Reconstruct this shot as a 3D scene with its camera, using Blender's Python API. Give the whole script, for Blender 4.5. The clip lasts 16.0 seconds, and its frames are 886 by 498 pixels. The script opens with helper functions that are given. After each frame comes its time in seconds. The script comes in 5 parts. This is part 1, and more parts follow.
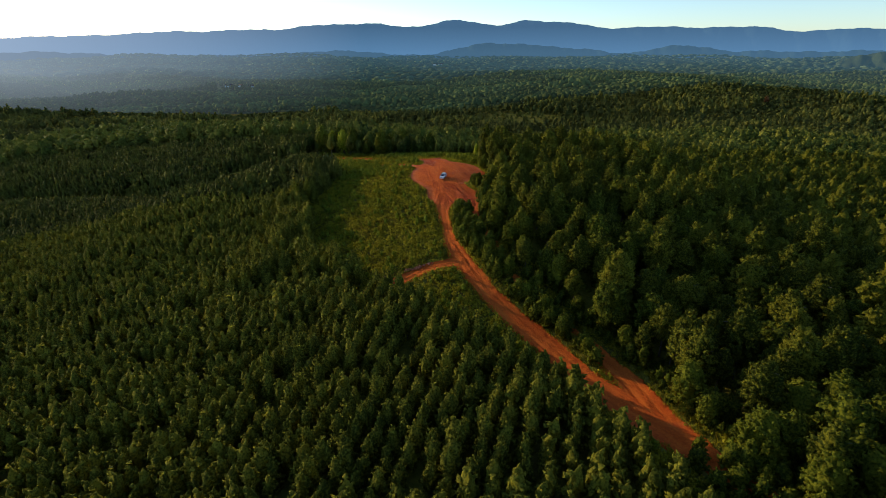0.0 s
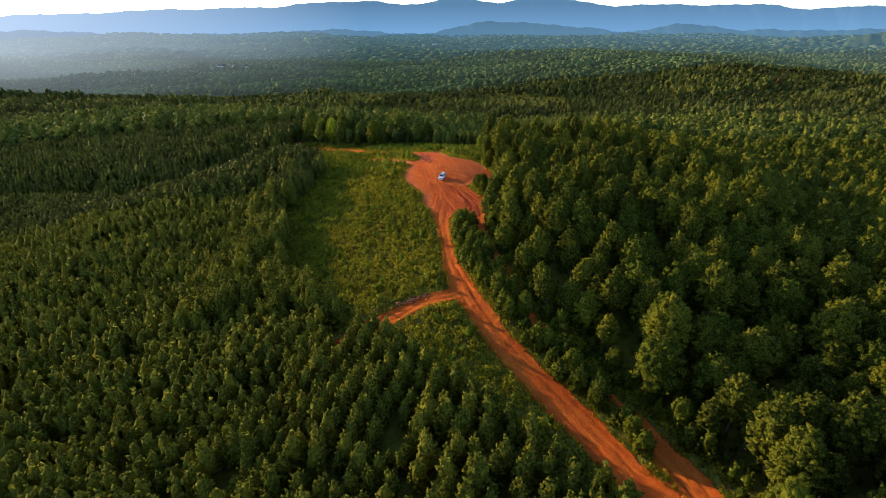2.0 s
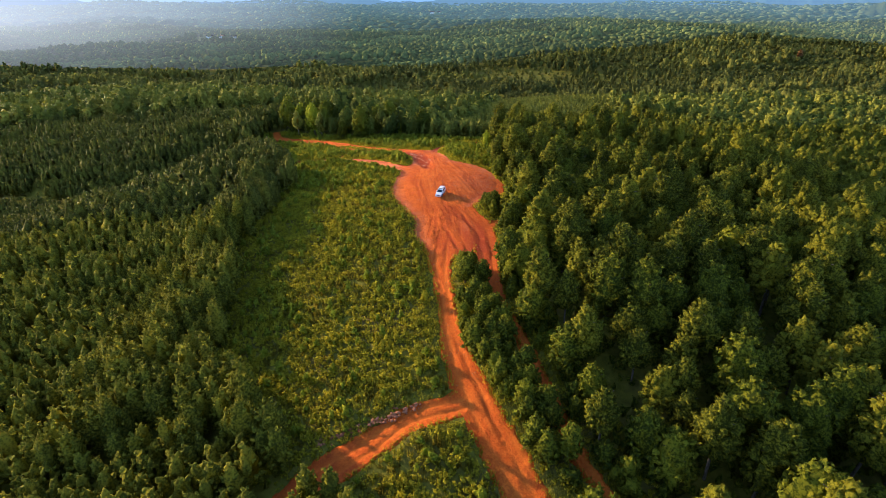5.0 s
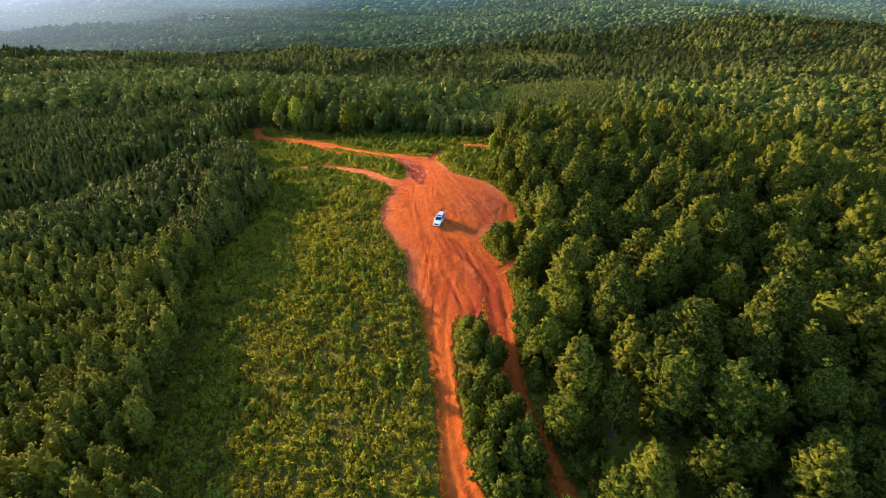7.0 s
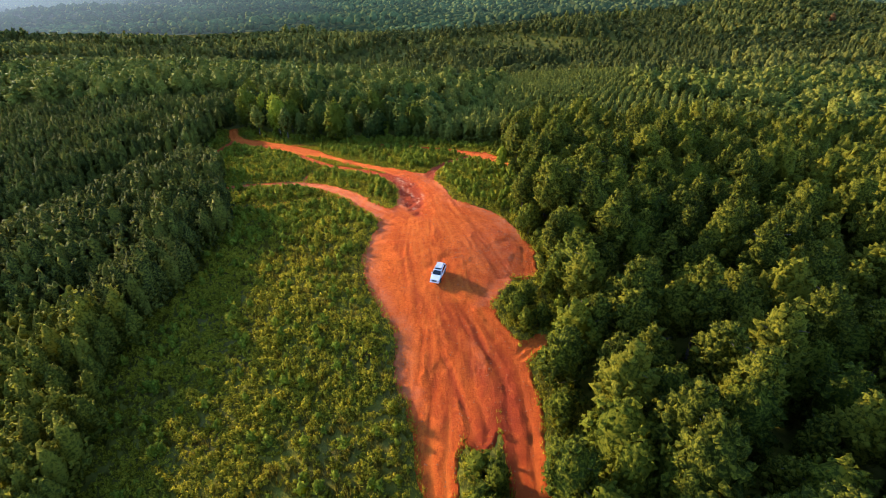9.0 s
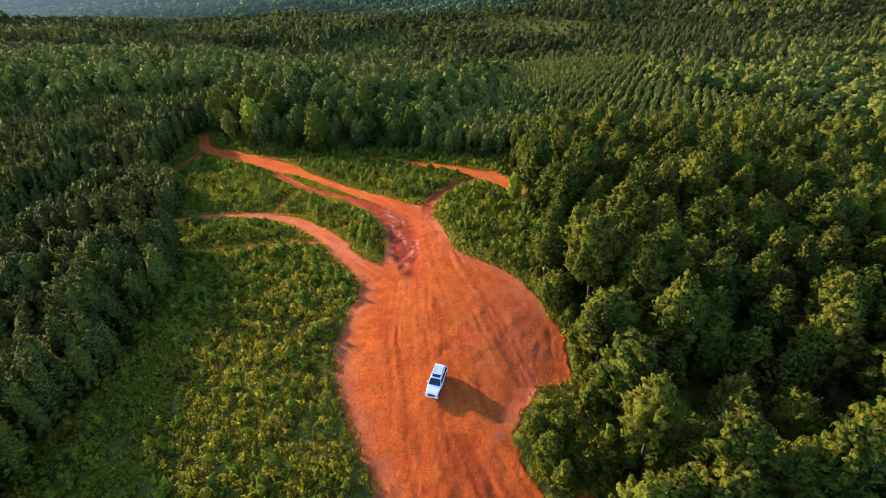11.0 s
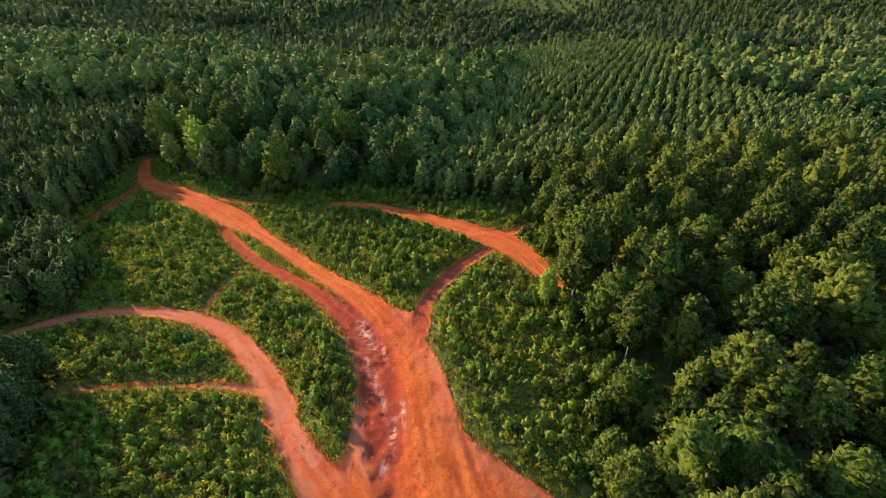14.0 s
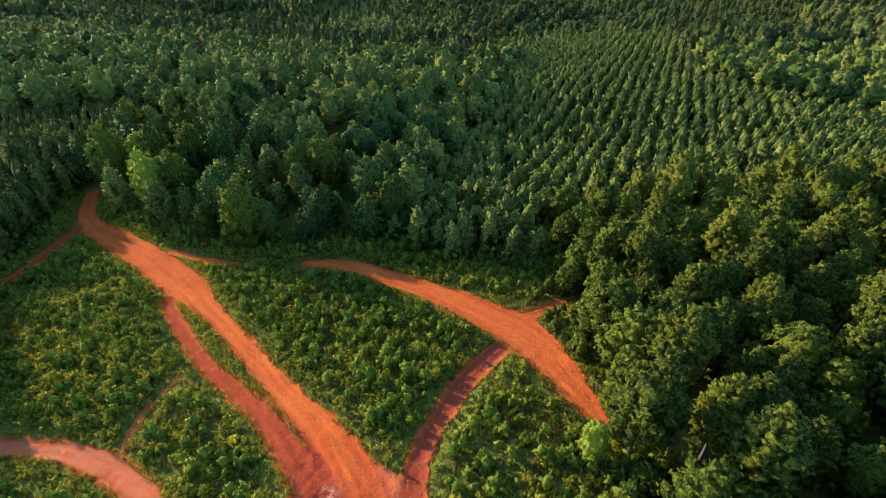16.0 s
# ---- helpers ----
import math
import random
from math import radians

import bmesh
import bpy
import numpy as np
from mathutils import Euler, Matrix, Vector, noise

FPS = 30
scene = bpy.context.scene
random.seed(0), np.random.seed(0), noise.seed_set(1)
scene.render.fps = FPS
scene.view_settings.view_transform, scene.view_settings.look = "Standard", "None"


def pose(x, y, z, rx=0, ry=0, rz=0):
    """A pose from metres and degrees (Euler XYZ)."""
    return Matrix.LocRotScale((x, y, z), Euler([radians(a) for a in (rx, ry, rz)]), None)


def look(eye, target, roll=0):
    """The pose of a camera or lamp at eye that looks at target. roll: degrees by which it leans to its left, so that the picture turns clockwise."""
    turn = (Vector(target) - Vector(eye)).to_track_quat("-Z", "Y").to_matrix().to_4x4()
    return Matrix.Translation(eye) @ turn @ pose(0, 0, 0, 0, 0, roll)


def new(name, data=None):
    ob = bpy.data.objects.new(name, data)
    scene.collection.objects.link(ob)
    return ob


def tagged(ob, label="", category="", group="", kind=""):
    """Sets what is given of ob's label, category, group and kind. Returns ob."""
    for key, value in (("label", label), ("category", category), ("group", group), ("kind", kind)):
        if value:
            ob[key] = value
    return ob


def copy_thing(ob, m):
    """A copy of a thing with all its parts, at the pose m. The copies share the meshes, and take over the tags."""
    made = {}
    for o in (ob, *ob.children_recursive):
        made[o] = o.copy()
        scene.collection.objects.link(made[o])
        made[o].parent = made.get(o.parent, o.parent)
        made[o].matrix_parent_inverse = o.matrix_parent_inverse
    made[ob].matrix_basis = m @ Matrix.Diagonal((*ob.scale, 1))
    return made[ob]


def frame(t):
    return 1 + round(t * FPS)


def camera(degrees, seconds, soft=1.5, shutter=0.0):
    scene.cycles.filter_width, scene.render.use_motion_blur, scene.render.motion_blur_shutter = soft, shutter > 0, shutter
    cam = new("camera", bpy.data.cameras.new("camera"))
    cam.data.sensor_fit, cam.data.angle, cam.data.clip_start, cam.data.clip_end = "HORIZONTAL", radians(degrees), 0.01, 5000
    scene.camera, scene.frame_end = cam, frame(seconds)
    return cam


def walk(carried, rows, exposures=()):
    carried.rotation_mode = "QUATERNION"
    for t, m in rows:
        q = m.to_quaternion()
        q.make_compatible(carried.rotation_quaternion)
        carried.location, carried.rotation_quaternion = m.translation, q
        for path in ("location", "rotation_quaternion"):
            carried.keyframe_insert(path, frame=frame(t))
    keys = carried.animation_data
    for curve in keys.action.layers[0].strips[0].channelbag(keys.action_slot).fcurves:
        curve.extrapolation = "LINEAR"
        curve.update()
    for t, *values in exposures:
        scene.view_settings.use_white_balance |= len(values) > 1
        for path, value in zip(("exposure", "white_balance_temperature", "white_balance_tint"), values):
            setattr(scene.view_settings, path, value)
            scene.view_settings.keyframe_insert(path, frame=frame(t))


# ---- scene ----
cam = camera(82.0, 16.0, 0.55)
EYE = 47.5                      # height of the straight, level flight over the dirt pad
SPEED = 225.0 / 16.0            # metres per second


def flight(t):
    s = t / 16.0
    return pose(0, SPEED * t + -0.007 * s * (1 - s), EYE, 90 + -21.528 + -16.684 * s + 1.658 * s * s, 0.021 + 0.063 * s, 0.186 + -0.678 * s)


walk(cam, [(0.5 * k, flight(0.5 * k)) for k in range(33)], [(0.0, 0.62, 6500, 10), (2.0, 1.40, 6750, 12), (3.5, 1.80, 7050, 18), (5.0, 2.0, 6850, 20), (8.0, 2.09, 6300, 17), (11.5, 1.97, 5750, 15), (16.0, 1.98, 5150, 9)])

# ---- light: low evening sun ahead and to the side, clear sky ----
SUN_AZIMUTH, SUN_HEIGHT = -54.0, 13.0       # degrees from the flight line, degrees above the horizon
world = bpy.data.worlds.new("sky")
scene.world = world
world.use_nodes = True
nt = world.node_tree
sky = nt.nodes.new("ShaderNodeTexSky")
sky.sky_type = "NISHITA"
sky.sun_disc = False
sky.sun_elevation = radians(SUN_HEIGHT)
sky.sun_rotation = radians(SUN_AZIMUTH)
sky.air_density, sky.dust_density, sky.ozone_density = 0.85, 0.3, 3.0
nt.nodes["Background"].inputs["Strength"].default_value = 0.15
nt.links.new(sky.outputs[0], nt.nodes["Background"].inputs["Color"])

sun_data = bpy.data.lights.new("sun", "SUN")
sun_data.energy, sun_data.angle, sun_data.color = 2.6, radians(1.2), (1.0, 0.81, 0.49)
sun = new("sun", sun_data)
a, e = radians(SUN_AZIMUTH), radians(SUN_HEIGHT)
sun.matrix_world = look((300 * math.sin(a), 300 * math.cos(a), 300 * math.tan(e)), (0, 0, 0))

# ---- materials ----


class Nodes:
    """A small builder of procedural materials."""

    def __init__(self, name, rough=0.8, spec=0.3):
        self.m = bpy.data.materials.new(name)
        self.m.use_nodes = True
        self.t = self.m.node_tree
        self.bsdf = self.t.nodes["Principled BSDF"]
        self.bsdf.inputs["Roughness"].default_value = rough
        self.bsdf.inputs["Specular IOR Level"].default_value = spec
        self.pos = self.t.nodes.new("ShaderNodeNewGeometry").outputs["Position"]

    def put(self, value, socket):
        if hasattr(value, "links"):
            self.t.links.new(value, socket)
        else:
            socket.default_value = value

    def noise(self, scale, detail=4.0, rough=0.55, stretch=None):
        n = self.t.nodes.new("ShaderNodeTexNoise")
        n.inputs["Scale"].default_value, n.inputs["Detail"].default_value, n.inputs["Roughness"].default_value = scale, detail, rough
        vector = self.pos
        if stretch:
            mp = self.t.nodes.new("ShaderNodeMapping")
            mp.inputs["Scale"].default_value = stretch
            self.t.links.new(self.pos, mp.inputs["Vector"])
            vector = mp.outputs[0]
        self.t.links.new(vector, n.inputs["Vector"])
        return n.outputs["Fac"]

    def attribute(self, name):
        n = self.t.nodes.new("ShaderNodeAttribute")
        n.attribute_name = name
        return n.outputs["Fac"]

    def object_random(self):
        return self.t.nodes.new("ShaderNodeObjectInfo").outputs["Random"]

    def island(self):
        return self.t.nodes.new("ShaderNodeNewGeometry").outputs["Random Per Island"]

    def math(self, op, a, b=0.0, clamp=False):
        n = self.t.nodes.new("ShaderNodeMath")
        n.operation, n.use_clamp = op, clamp
        self.put(a, n.inputs[0]), self.put(b, n.inputs[1])
        return n.outputs[0]

    def span(self, value, lo, hi):
        n = self.t.nodes.new("ShaderNodeMapRange")
        self.put(value, n.inputs["Value"])
        n.inputs["From Min"].default_value, n.inputs["From Max"].default_value = lo, hi
        return n.outputs[0]

    def mix(self, fac, a, b, blend="MIX"):
        n = self.t.nodes.new("ShaderNodeMix")
        n.data_type, n.blend_type = "RGBA", blend
        self.put(fac, n.inputs[0])
        self.put((*a, 1) if isinstance(a, tuple) else a, n.inputs[6])
        self.put((*b, 1) if isinstance(b, tuple) else b, n.inputs[7])
        return n.outputs[2]

    def colour(self, value):
        self.put((*value, 1) if isinstance(value, tuple) else value, self.bsdf.inputs["Base Color"])

    def bump(self, height, strength=0.5, distance=0.05):
        n = self.t.nodes.new("ShaderNodeBump")
        n.inputs["Strength"].default_value, n.inputs["Distance"].default_value = strength, distance
        self.put(height, n.inputs["Height"])
        self.t.links.new(n.outputs[0], self.bsdf.inputs["Normal"])


def foliage(name, dark, mid, light, glow=0.42, rough=0.75, grain=2.8):
    """Leaves: tone by tree, by leaf and by patches of the stand; thin enough for light to pass."""
    k = Nodes(name, rough, 0.03)
    tint = k.attribute("tint")
    single = k.math("LESS_THAN", tint, -0.5)             # trees that stand alone take their own number
    tree = k.math("ADD", k.math("MULTIPLY", single, k.object_random()), k.math("MULTIPLY", k.math("SUBTRACT", 1.0, single), tint))
    leaf = k.island()
    patch = k.span(k.noise(0.018, 3.0), 0.35, 0.65)
    v = k.math("ADD", k.math("MULTIPLY", k.math("POWER", tree, 1.4), 0.75), k.math("MULTIPLY", leaf, 0.25))
    v = k.math("ADD", v, k.math("MULTIPLY", patch, 0.25), clamp=True)
    spray = k.span(k.noise(grain, 3.0, 0.62), 0.40, 0.60)
    v = k.math("ADD", v, k.math("MULTIPLY", k.math("SUBTRACT", spray, 0.42), 1.35), clamp=True)
    c = k.mix(k.span(v, 0.10, 0.55), dark, mid)
    c = k.mix(k.span(v, 0.60, 1.0), c, light)
    k.colour(c)
    k.bump(spray, 0.7, 0.3 / grain)
    tr = k.t.nodes.new("ShaderNodeBsdfTranslucent")
    k.t.links.new(k.mix(0.45, c, light), tr.inputs["Color"])
    ms = k.t.nodes.new("ShaderNodeMixShader")
    ms.inputs[0].default_value = glow
    out = k.t.nodes["Material Output"]
    k.t.links.new(k.bsdf.outputs[0], ms.inputs[1])
    k.t.links.new(tr.outputs[0], ms.inputs[2])
    k.t.links.new(ms.outputs[0], out.inputs["Surface"])
    return k.m


needles_young = foliage("young_pine_needles", (0.067, 0.079, 0.012), (0.161, 0.164, 0.018), (0.285, 0.253, 0.027), 0.46)
needles_old = foliage("old_pine_needles", (0.034, 0.047, 0.008), (0.098, 0.106, 0.011), (0.216, 0.198, 0.018), 0.42)
needles_sapling = foliage("sapling_needles", (0.113, 0.153, 0.015), (0.219, 0.254, 0.022), (0.342, 0.350, 0.031), 0.52)
leaves_broad = foliage("broad_leaves", (0.036, 0.051, 0.009), (0.085, 0.103, 0.010), (0.191, 0.194, 0.017), 0.44)
leaves_shrub = foliage("shrub_leaves", (0.122, 0.137, 0.012), (0.279, 0.261, 0.017), (0.534, 0.427, 0.032), 0.46, 0.8, 5.0)
leaves_weed = foliage("weed_stems", (0.120, 0.122, 0.014), (0.210, 0.185, 0.019), (0.300, 0.225, 0.026), 0.40)
# valley leaves: distance haze is mixed into the colour as extra blue
leaves_valley = foliage("hazed_canopy", (0.036, 0.051, 0.017), (0.088, 0.101, 0.028), (0.221, 0.211, 0.041), 0.48, 0.9, 1.1)
# far pines: the blue of haze and shade is put into the needle colour
needles_cool = foliage("haze_blued_needles", (0.060, 0.075, 0.014), (0.135, 0.149, 0.023), (0.269, 0.245, 0.035), 0.25)
# plantation needles again, darkened for pines seen from their shaded side
needles_shaded = foliage("shade_darkened_needles", (0.033, 0.041, 0.010), (0.087, 0.091, 0.014), (0.171, 0.158, 0.021), 0.25)
# broad leaves, dimmed and blued: the shade of the north wood is painted in
leaves_shaded = foliage("shade_darkened_leaves", (0.023, 0.038, 0.009), (0.055, 0.078, 0.014), (0.134, 0.154, 0.021), 0.25)

leaves_rust = foliage("rusty_leaves", (0.120, 0.058, 0.020), (0.190, 0.086, 0.030), (0.260, 0.120, 0.042), 0.40)
leaves_lime = foliage("lime_leaves", (0.127, 0.170, 0.014), (0.230, 0.280, 0.022), (0.368, 0.380, 0.032), 0.5)


def make_bark():
    k = Nodes("pine_bark", 0.9, 0.1)
    n = k.noise(6.0, 5.0, 0.6, (1, 1, 0.25))
    k.colour(k.mix(k.span(n, 0.3, 0.7), (0.055, 0.040, 0.028), (0.19, 0.15, 0.115)))
    k.bump(n, 0.6, 0.03)
    return k.m


bark = make_bark()


def make_ground():
    k = Nodes("weedy_ground", 0.95, 0.03)
    n1, n2, n3 = k.noise(0.09, 4.0), k.noise(0.9, 5.0), k.noise(5.0, 4.0)
    c = k.mix(k.span(n2, 0.35, 0.65), (0.105, 0.100, 0.013), (0.180, 0.155, 0.021))
    c = k.mix(k.math("MULTIPLY", k.span(n1, 0.50, 0.70), 0.6), c, (0.120, 0.085, 0.032))
    c = k.mix(k.math("MULTIPLY", k.span(n3, 0.55, 0.75), 0.4), c, (0.060, 0.045, 0.020))
    k.colour(c)
    k.bump(k.math("ADD", n2, n3), 0.8, 0.15)
    return k.m


ground_mat = make_ground()


def make_dirt():
    """Red clay: orange where it is dry and driven, pink crust, dark red where it is churned and where shade is painted,
    pale where the chalky layer shows.
    """
    k = Nodes("red_clay", 0.95, 0.04)
    big, mid, fine = k.noise(0.16, 5.0, 0.6), k.noise(1.1, 6.0, 0.65), k.noise(9.0, 5.0, 0.7)
    c = k.mix(k.span(big, 0.36, 0.64), (0.55, 0.085, 0.011), (0.65, 0.130, 0.018))
    c = k.mix(k.math("MULTIPLY", k.span(mid, 0.50, 0.60), 0.38), c, (0.40, 0.054, 0.010))
    c = k.mix(k.math("MULTIPLY", k.span(k.noise(4.5, 6.0, 0.8), 0.52, 0.60), 0.50), c, (0.68, 0.150, 0.021))
    c = k.mix(k.math("MULTIPLY", k.span(fine, 0.52, 0.59), 0.60), c, (0.27, 0.040, 0.011))
    grit = k.noise(2.6, 8.0, 0.82)
    c = k.mix(k.math("MULTIPLY", k.span(grit, 0.52, 0.58), 0.58), c, (0.30, 0.043, 0.010))
    c = k.mix(k.math("MULTIPLY", k.span(grit, 0.46, 0.40), 0.48), c, (0.70, 0.167, 0.024))
    drawn = k.noise(2.4, 5.0, 0.7, (1, 0.13, 1))         # scrapes along the way of driving
    c = k.mix(k.math("MULTIPLY", k.span(drawn, 0.52, 0.62), 0.14), c, (0.25, 0.038, 0.013))
    c = k.mix(k.math("MULTIPLY", k.span(drawn, 0.46, 0.38), 0.20), c, (0.64, 0.144, 0.021))
    c = k.mix(k.math("MULTIPLY", k.attribute("rut"), 0.65), c, (0.62, 0.141, 0.021))
    c = k.mix(k.math("MULTIPLY", k.attribute("crust"), k.span(k.noise(0.7, 7.0, 0.75), 0.36, 0.56)), c, (0.50, 0.145, 0.062))
    c = k.mix(k.math("MULTIPLY", k.attribute("streak"), 0.65), c, (0.36, 0.052, 0.011))
    c = k.mix(k.math("MULTIPLY", k.attribute("churned"), k.span(mid, 0.20, 0.46)), c, (0.30, 0.041, 0.013))
    c = k.mix(k.math("MULTIPLY", k.attribute("pale"), k.span(k.noise(1.3, 6.0, 0.7), 0.43, 0.60)), c, (0.62, 0.30, 0.17))
    k.colour(c)
    k.bump(k.math("ADD", k.math("MULTIPLY", mid, 1.2), k.math("ADD", k.math("MULTIPLY", drawn, 0.35), k.math("ADD", fine, k.math("MULTIPLY", k.noise(3.0, 6.0, 0.75), 1.5)))), 1.0, 0.10)
    return k.m


dirt = make_dirt()


def plain(name, colour, rough=0.5, metal=0.0, spec=0.5, coat=0.0, vary=0.06):
    k = Nodes(name, rough, spec)
    n = k.noise(14.0, 3.0)
    k.colour(k.mix(k.math("MULTIPLY", n, vary * 4), colour, tuple(0.7 * c for c in colour)))
    k.bsdf.inputs["Metallic"].default_value = metal
    k.bsdf.inputs["Coat Weight"].default_value = coat
    return k.m


car_paint = plain("white_paint", (0.84, 0.81, 0.77), 0.38, 0.0, 0.35, 0.15)
car_glass = plain("tinted_glass", (0.012, 0.014, 0.018), 0.05, 0.0, 0.8)
rubber = plain("tyre_rubber", (0.02, 0.02, 0.02), 0.85, 0.0, 0.2)
black_plastic = plain("black_plastic", (0.03, 0.03, 0.032), 0.55)
alloy = plain("wheel_alloy", (0.45, 0.46, 0.48), 0.3, 0.9)
lamp_glass = plain("lamp_glass", (0.75, 0.77, 0.80), 0.08, 0.0, 0.8)
red_lens = plain("red_lens", (0.35, 0.01, 0.01), 0.15)
stone_mat = plain("clay_stone", (0.34, 0.12, 0.055), 0.9, 0.0, 0.2, 0.0, 0.12)
wall_mat = plain("pale_wall", (0.70, 0.68, 0.62), 0.8)
roof_mat = plain("brown_roof", (0.20, 0.12, 0.09), 0.8)


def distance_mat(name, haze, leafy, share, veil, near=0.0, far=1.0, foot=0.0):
    """Far backdrop country: wooded slopes that emit a painted blue haze, whiter towards the sun."""
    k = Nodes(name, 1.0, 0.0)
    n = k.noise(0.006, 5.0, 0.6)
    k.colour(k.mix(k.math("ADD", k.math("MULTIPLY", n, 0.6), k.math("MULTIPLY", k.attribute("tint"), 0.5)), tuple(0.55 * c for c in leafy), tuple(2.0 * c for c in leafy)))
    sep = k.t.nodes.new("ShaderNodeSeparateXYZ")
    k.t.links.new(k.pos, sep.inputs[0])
    # emitted haze: whiter sunward, paler at the foot, stronger with distance
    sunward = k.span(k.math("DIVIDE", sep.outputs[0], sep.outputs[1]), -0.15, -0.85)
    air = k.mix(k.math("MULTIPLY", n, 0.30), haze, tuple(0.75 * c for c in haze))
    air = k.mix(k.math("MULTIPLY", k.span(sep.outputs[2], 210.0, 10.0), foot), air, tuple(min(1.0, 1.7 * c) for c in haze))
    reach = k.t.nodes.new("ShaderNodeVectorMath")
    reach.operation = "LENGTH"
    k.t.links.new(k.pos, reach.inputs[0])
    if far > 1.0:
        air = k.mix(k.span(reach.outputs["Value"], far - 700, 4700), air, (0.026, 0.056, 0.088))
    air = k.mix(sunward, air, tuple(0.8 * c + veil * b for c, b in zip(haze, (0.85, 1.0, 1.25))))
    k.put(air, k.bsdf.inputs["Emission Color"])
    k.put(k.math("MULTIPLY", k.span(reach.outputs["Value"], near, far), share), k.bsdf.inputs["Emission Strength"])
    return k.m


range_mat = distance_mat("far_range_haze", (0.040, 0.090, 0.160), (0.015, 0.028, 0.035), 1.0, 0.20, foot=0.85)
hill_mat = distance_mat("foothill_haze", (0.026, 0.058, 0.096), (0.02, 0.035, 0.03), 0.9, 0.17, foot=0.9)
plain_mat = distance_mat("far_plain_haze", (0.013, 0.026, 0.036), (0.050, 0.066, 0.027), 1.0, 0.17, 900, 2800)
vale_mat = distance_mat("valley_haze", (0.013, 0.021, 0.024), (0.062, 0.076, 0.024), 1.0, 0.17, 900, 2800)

# ---- the lie of the land ----
# swells of the ridge on a 40 m grid (rows from y = 60, columns from x = -120) and of the country on a wide grid
NEAR_SWELLS = [-0.6, -4.6, -4.1, 1.3, 1.4, 3.8, 0.7, -0.2, -1.3, 2.0, 0.6, -9.2, -1.0, -0.5, -0.2, -0.0, -4.5, 1.5, 8.6, 1.3, -1.7, 2.8, -1.3, 1.0, 4.0, -3.9, 2.2, -1.2, 2.7, 2.6, -0.9, 8.0, 0.2, 6.1, -0.9, -6.4, 4.8, -0.5, 3.3, 1.8, 5.1, -0.6, -0.2, -1.2, 1.6, 1.9, 0.4, 2.3, -0.9, 0.1, -0.0, 1.7, -2.6, 0.5, 0.4, -0.5, 1.3, 2.2, 2.5, -1.1, -4.0, -1.7, 0.6]
WIDE_SWELLS = [61.6, -23.0, 54.9, 7.7, -1.9, -11.2, -24.8, 37.2, -20.8, 6.2, -29.4, 82.7, -8.1, 41.2, 10.7, 41.1, -56.9, -4.4, -3.8, -27.4, -22.5, 15.4, -1.0, 6.2, 58.9]
VALLEY = -75.0


def smooth01(v):
    v = np.clip(v, 0.0, 1.0)
    return v * v * (3 - 2 * v)


HOLLOW = [(-260, 300), (-200, 286), (-170, 277), (-143, 271), (-126, 277), (-113, 291), (-98, 303)]


def hollow_gap(x, y):
    """Distance to the bottom of the hollow between the two plantations."""
    best = np.full(np.broadcast(x, y).shape, 1e9)
    for (ax, ay), (bx, by) in zip(HOLLOW[:-1], HOLLOW[1:]):
        dx, dy = bx - ax, by - ay
        t = np.clip(((x - ax) * dx + (y - ay) * dy) / (dx * dx + dy * dy), 0, 1)
        best = np.minimum(best, np.hypot(x - ax - t * dx, y - ay - t * dy))
    return best


def land(x, y):
    """Height of the ground; the car's pad is at about 0."""
    x, y = np.asarray(x, float), np.asarray(y, float)
    z = np.full(np.broadcast(x, y).shape, VALLEY)
    for k, w in enumerate(NEAR_SWELLS):
        cx, cy = -120 + 40 * (k % 7), 60 + 40 * (k // 7)
        z = z + w * np.exp(-((x - cx) ** 2 + (y - cy) ** 2) / 2048.0)
    for k, w in enumerate(WIDE_SWELLS):
        cx, cy = -600 + 300 * (k % 5), 250 * (k // 5)
        z = z + w * np.exp(-((x - cx) ** 2 + (np.minimum(y, 1000.0) - cy) ** 2) / 88200.0)
    z = z - 7.0 * np.exp(-(hollow_gap(x, y) / 14.0) ** 2) * smooth01((-100 - x) / 14)
    r = np.hypot(x, y)
    roll = 9 * np.sin(x / 170 + 1.3 * np.sin(y / 260)) * np.sin(y / 210 + 0.7) + 5 * np.sin(x / 83 + 2) * np.sin(y / 97 + x / 300)
    z = z + smooth01((r - 500) / 500) * roll
    plain_level = VALLEY + smooth01((r - 1400) / 3200) * 55
    z = z + smooth01((r - 1150) / 1500) * (plain_level - z)
    return z + smooth01((r - 1300) / 700) * (15 * np.sin(x / 290 + 1.1 * np.sin(y / 340)) * np.sin(y / 260 + x / 700) + 7 * np.sin(x / 120 + y / 400) * np.sin(y / 150))


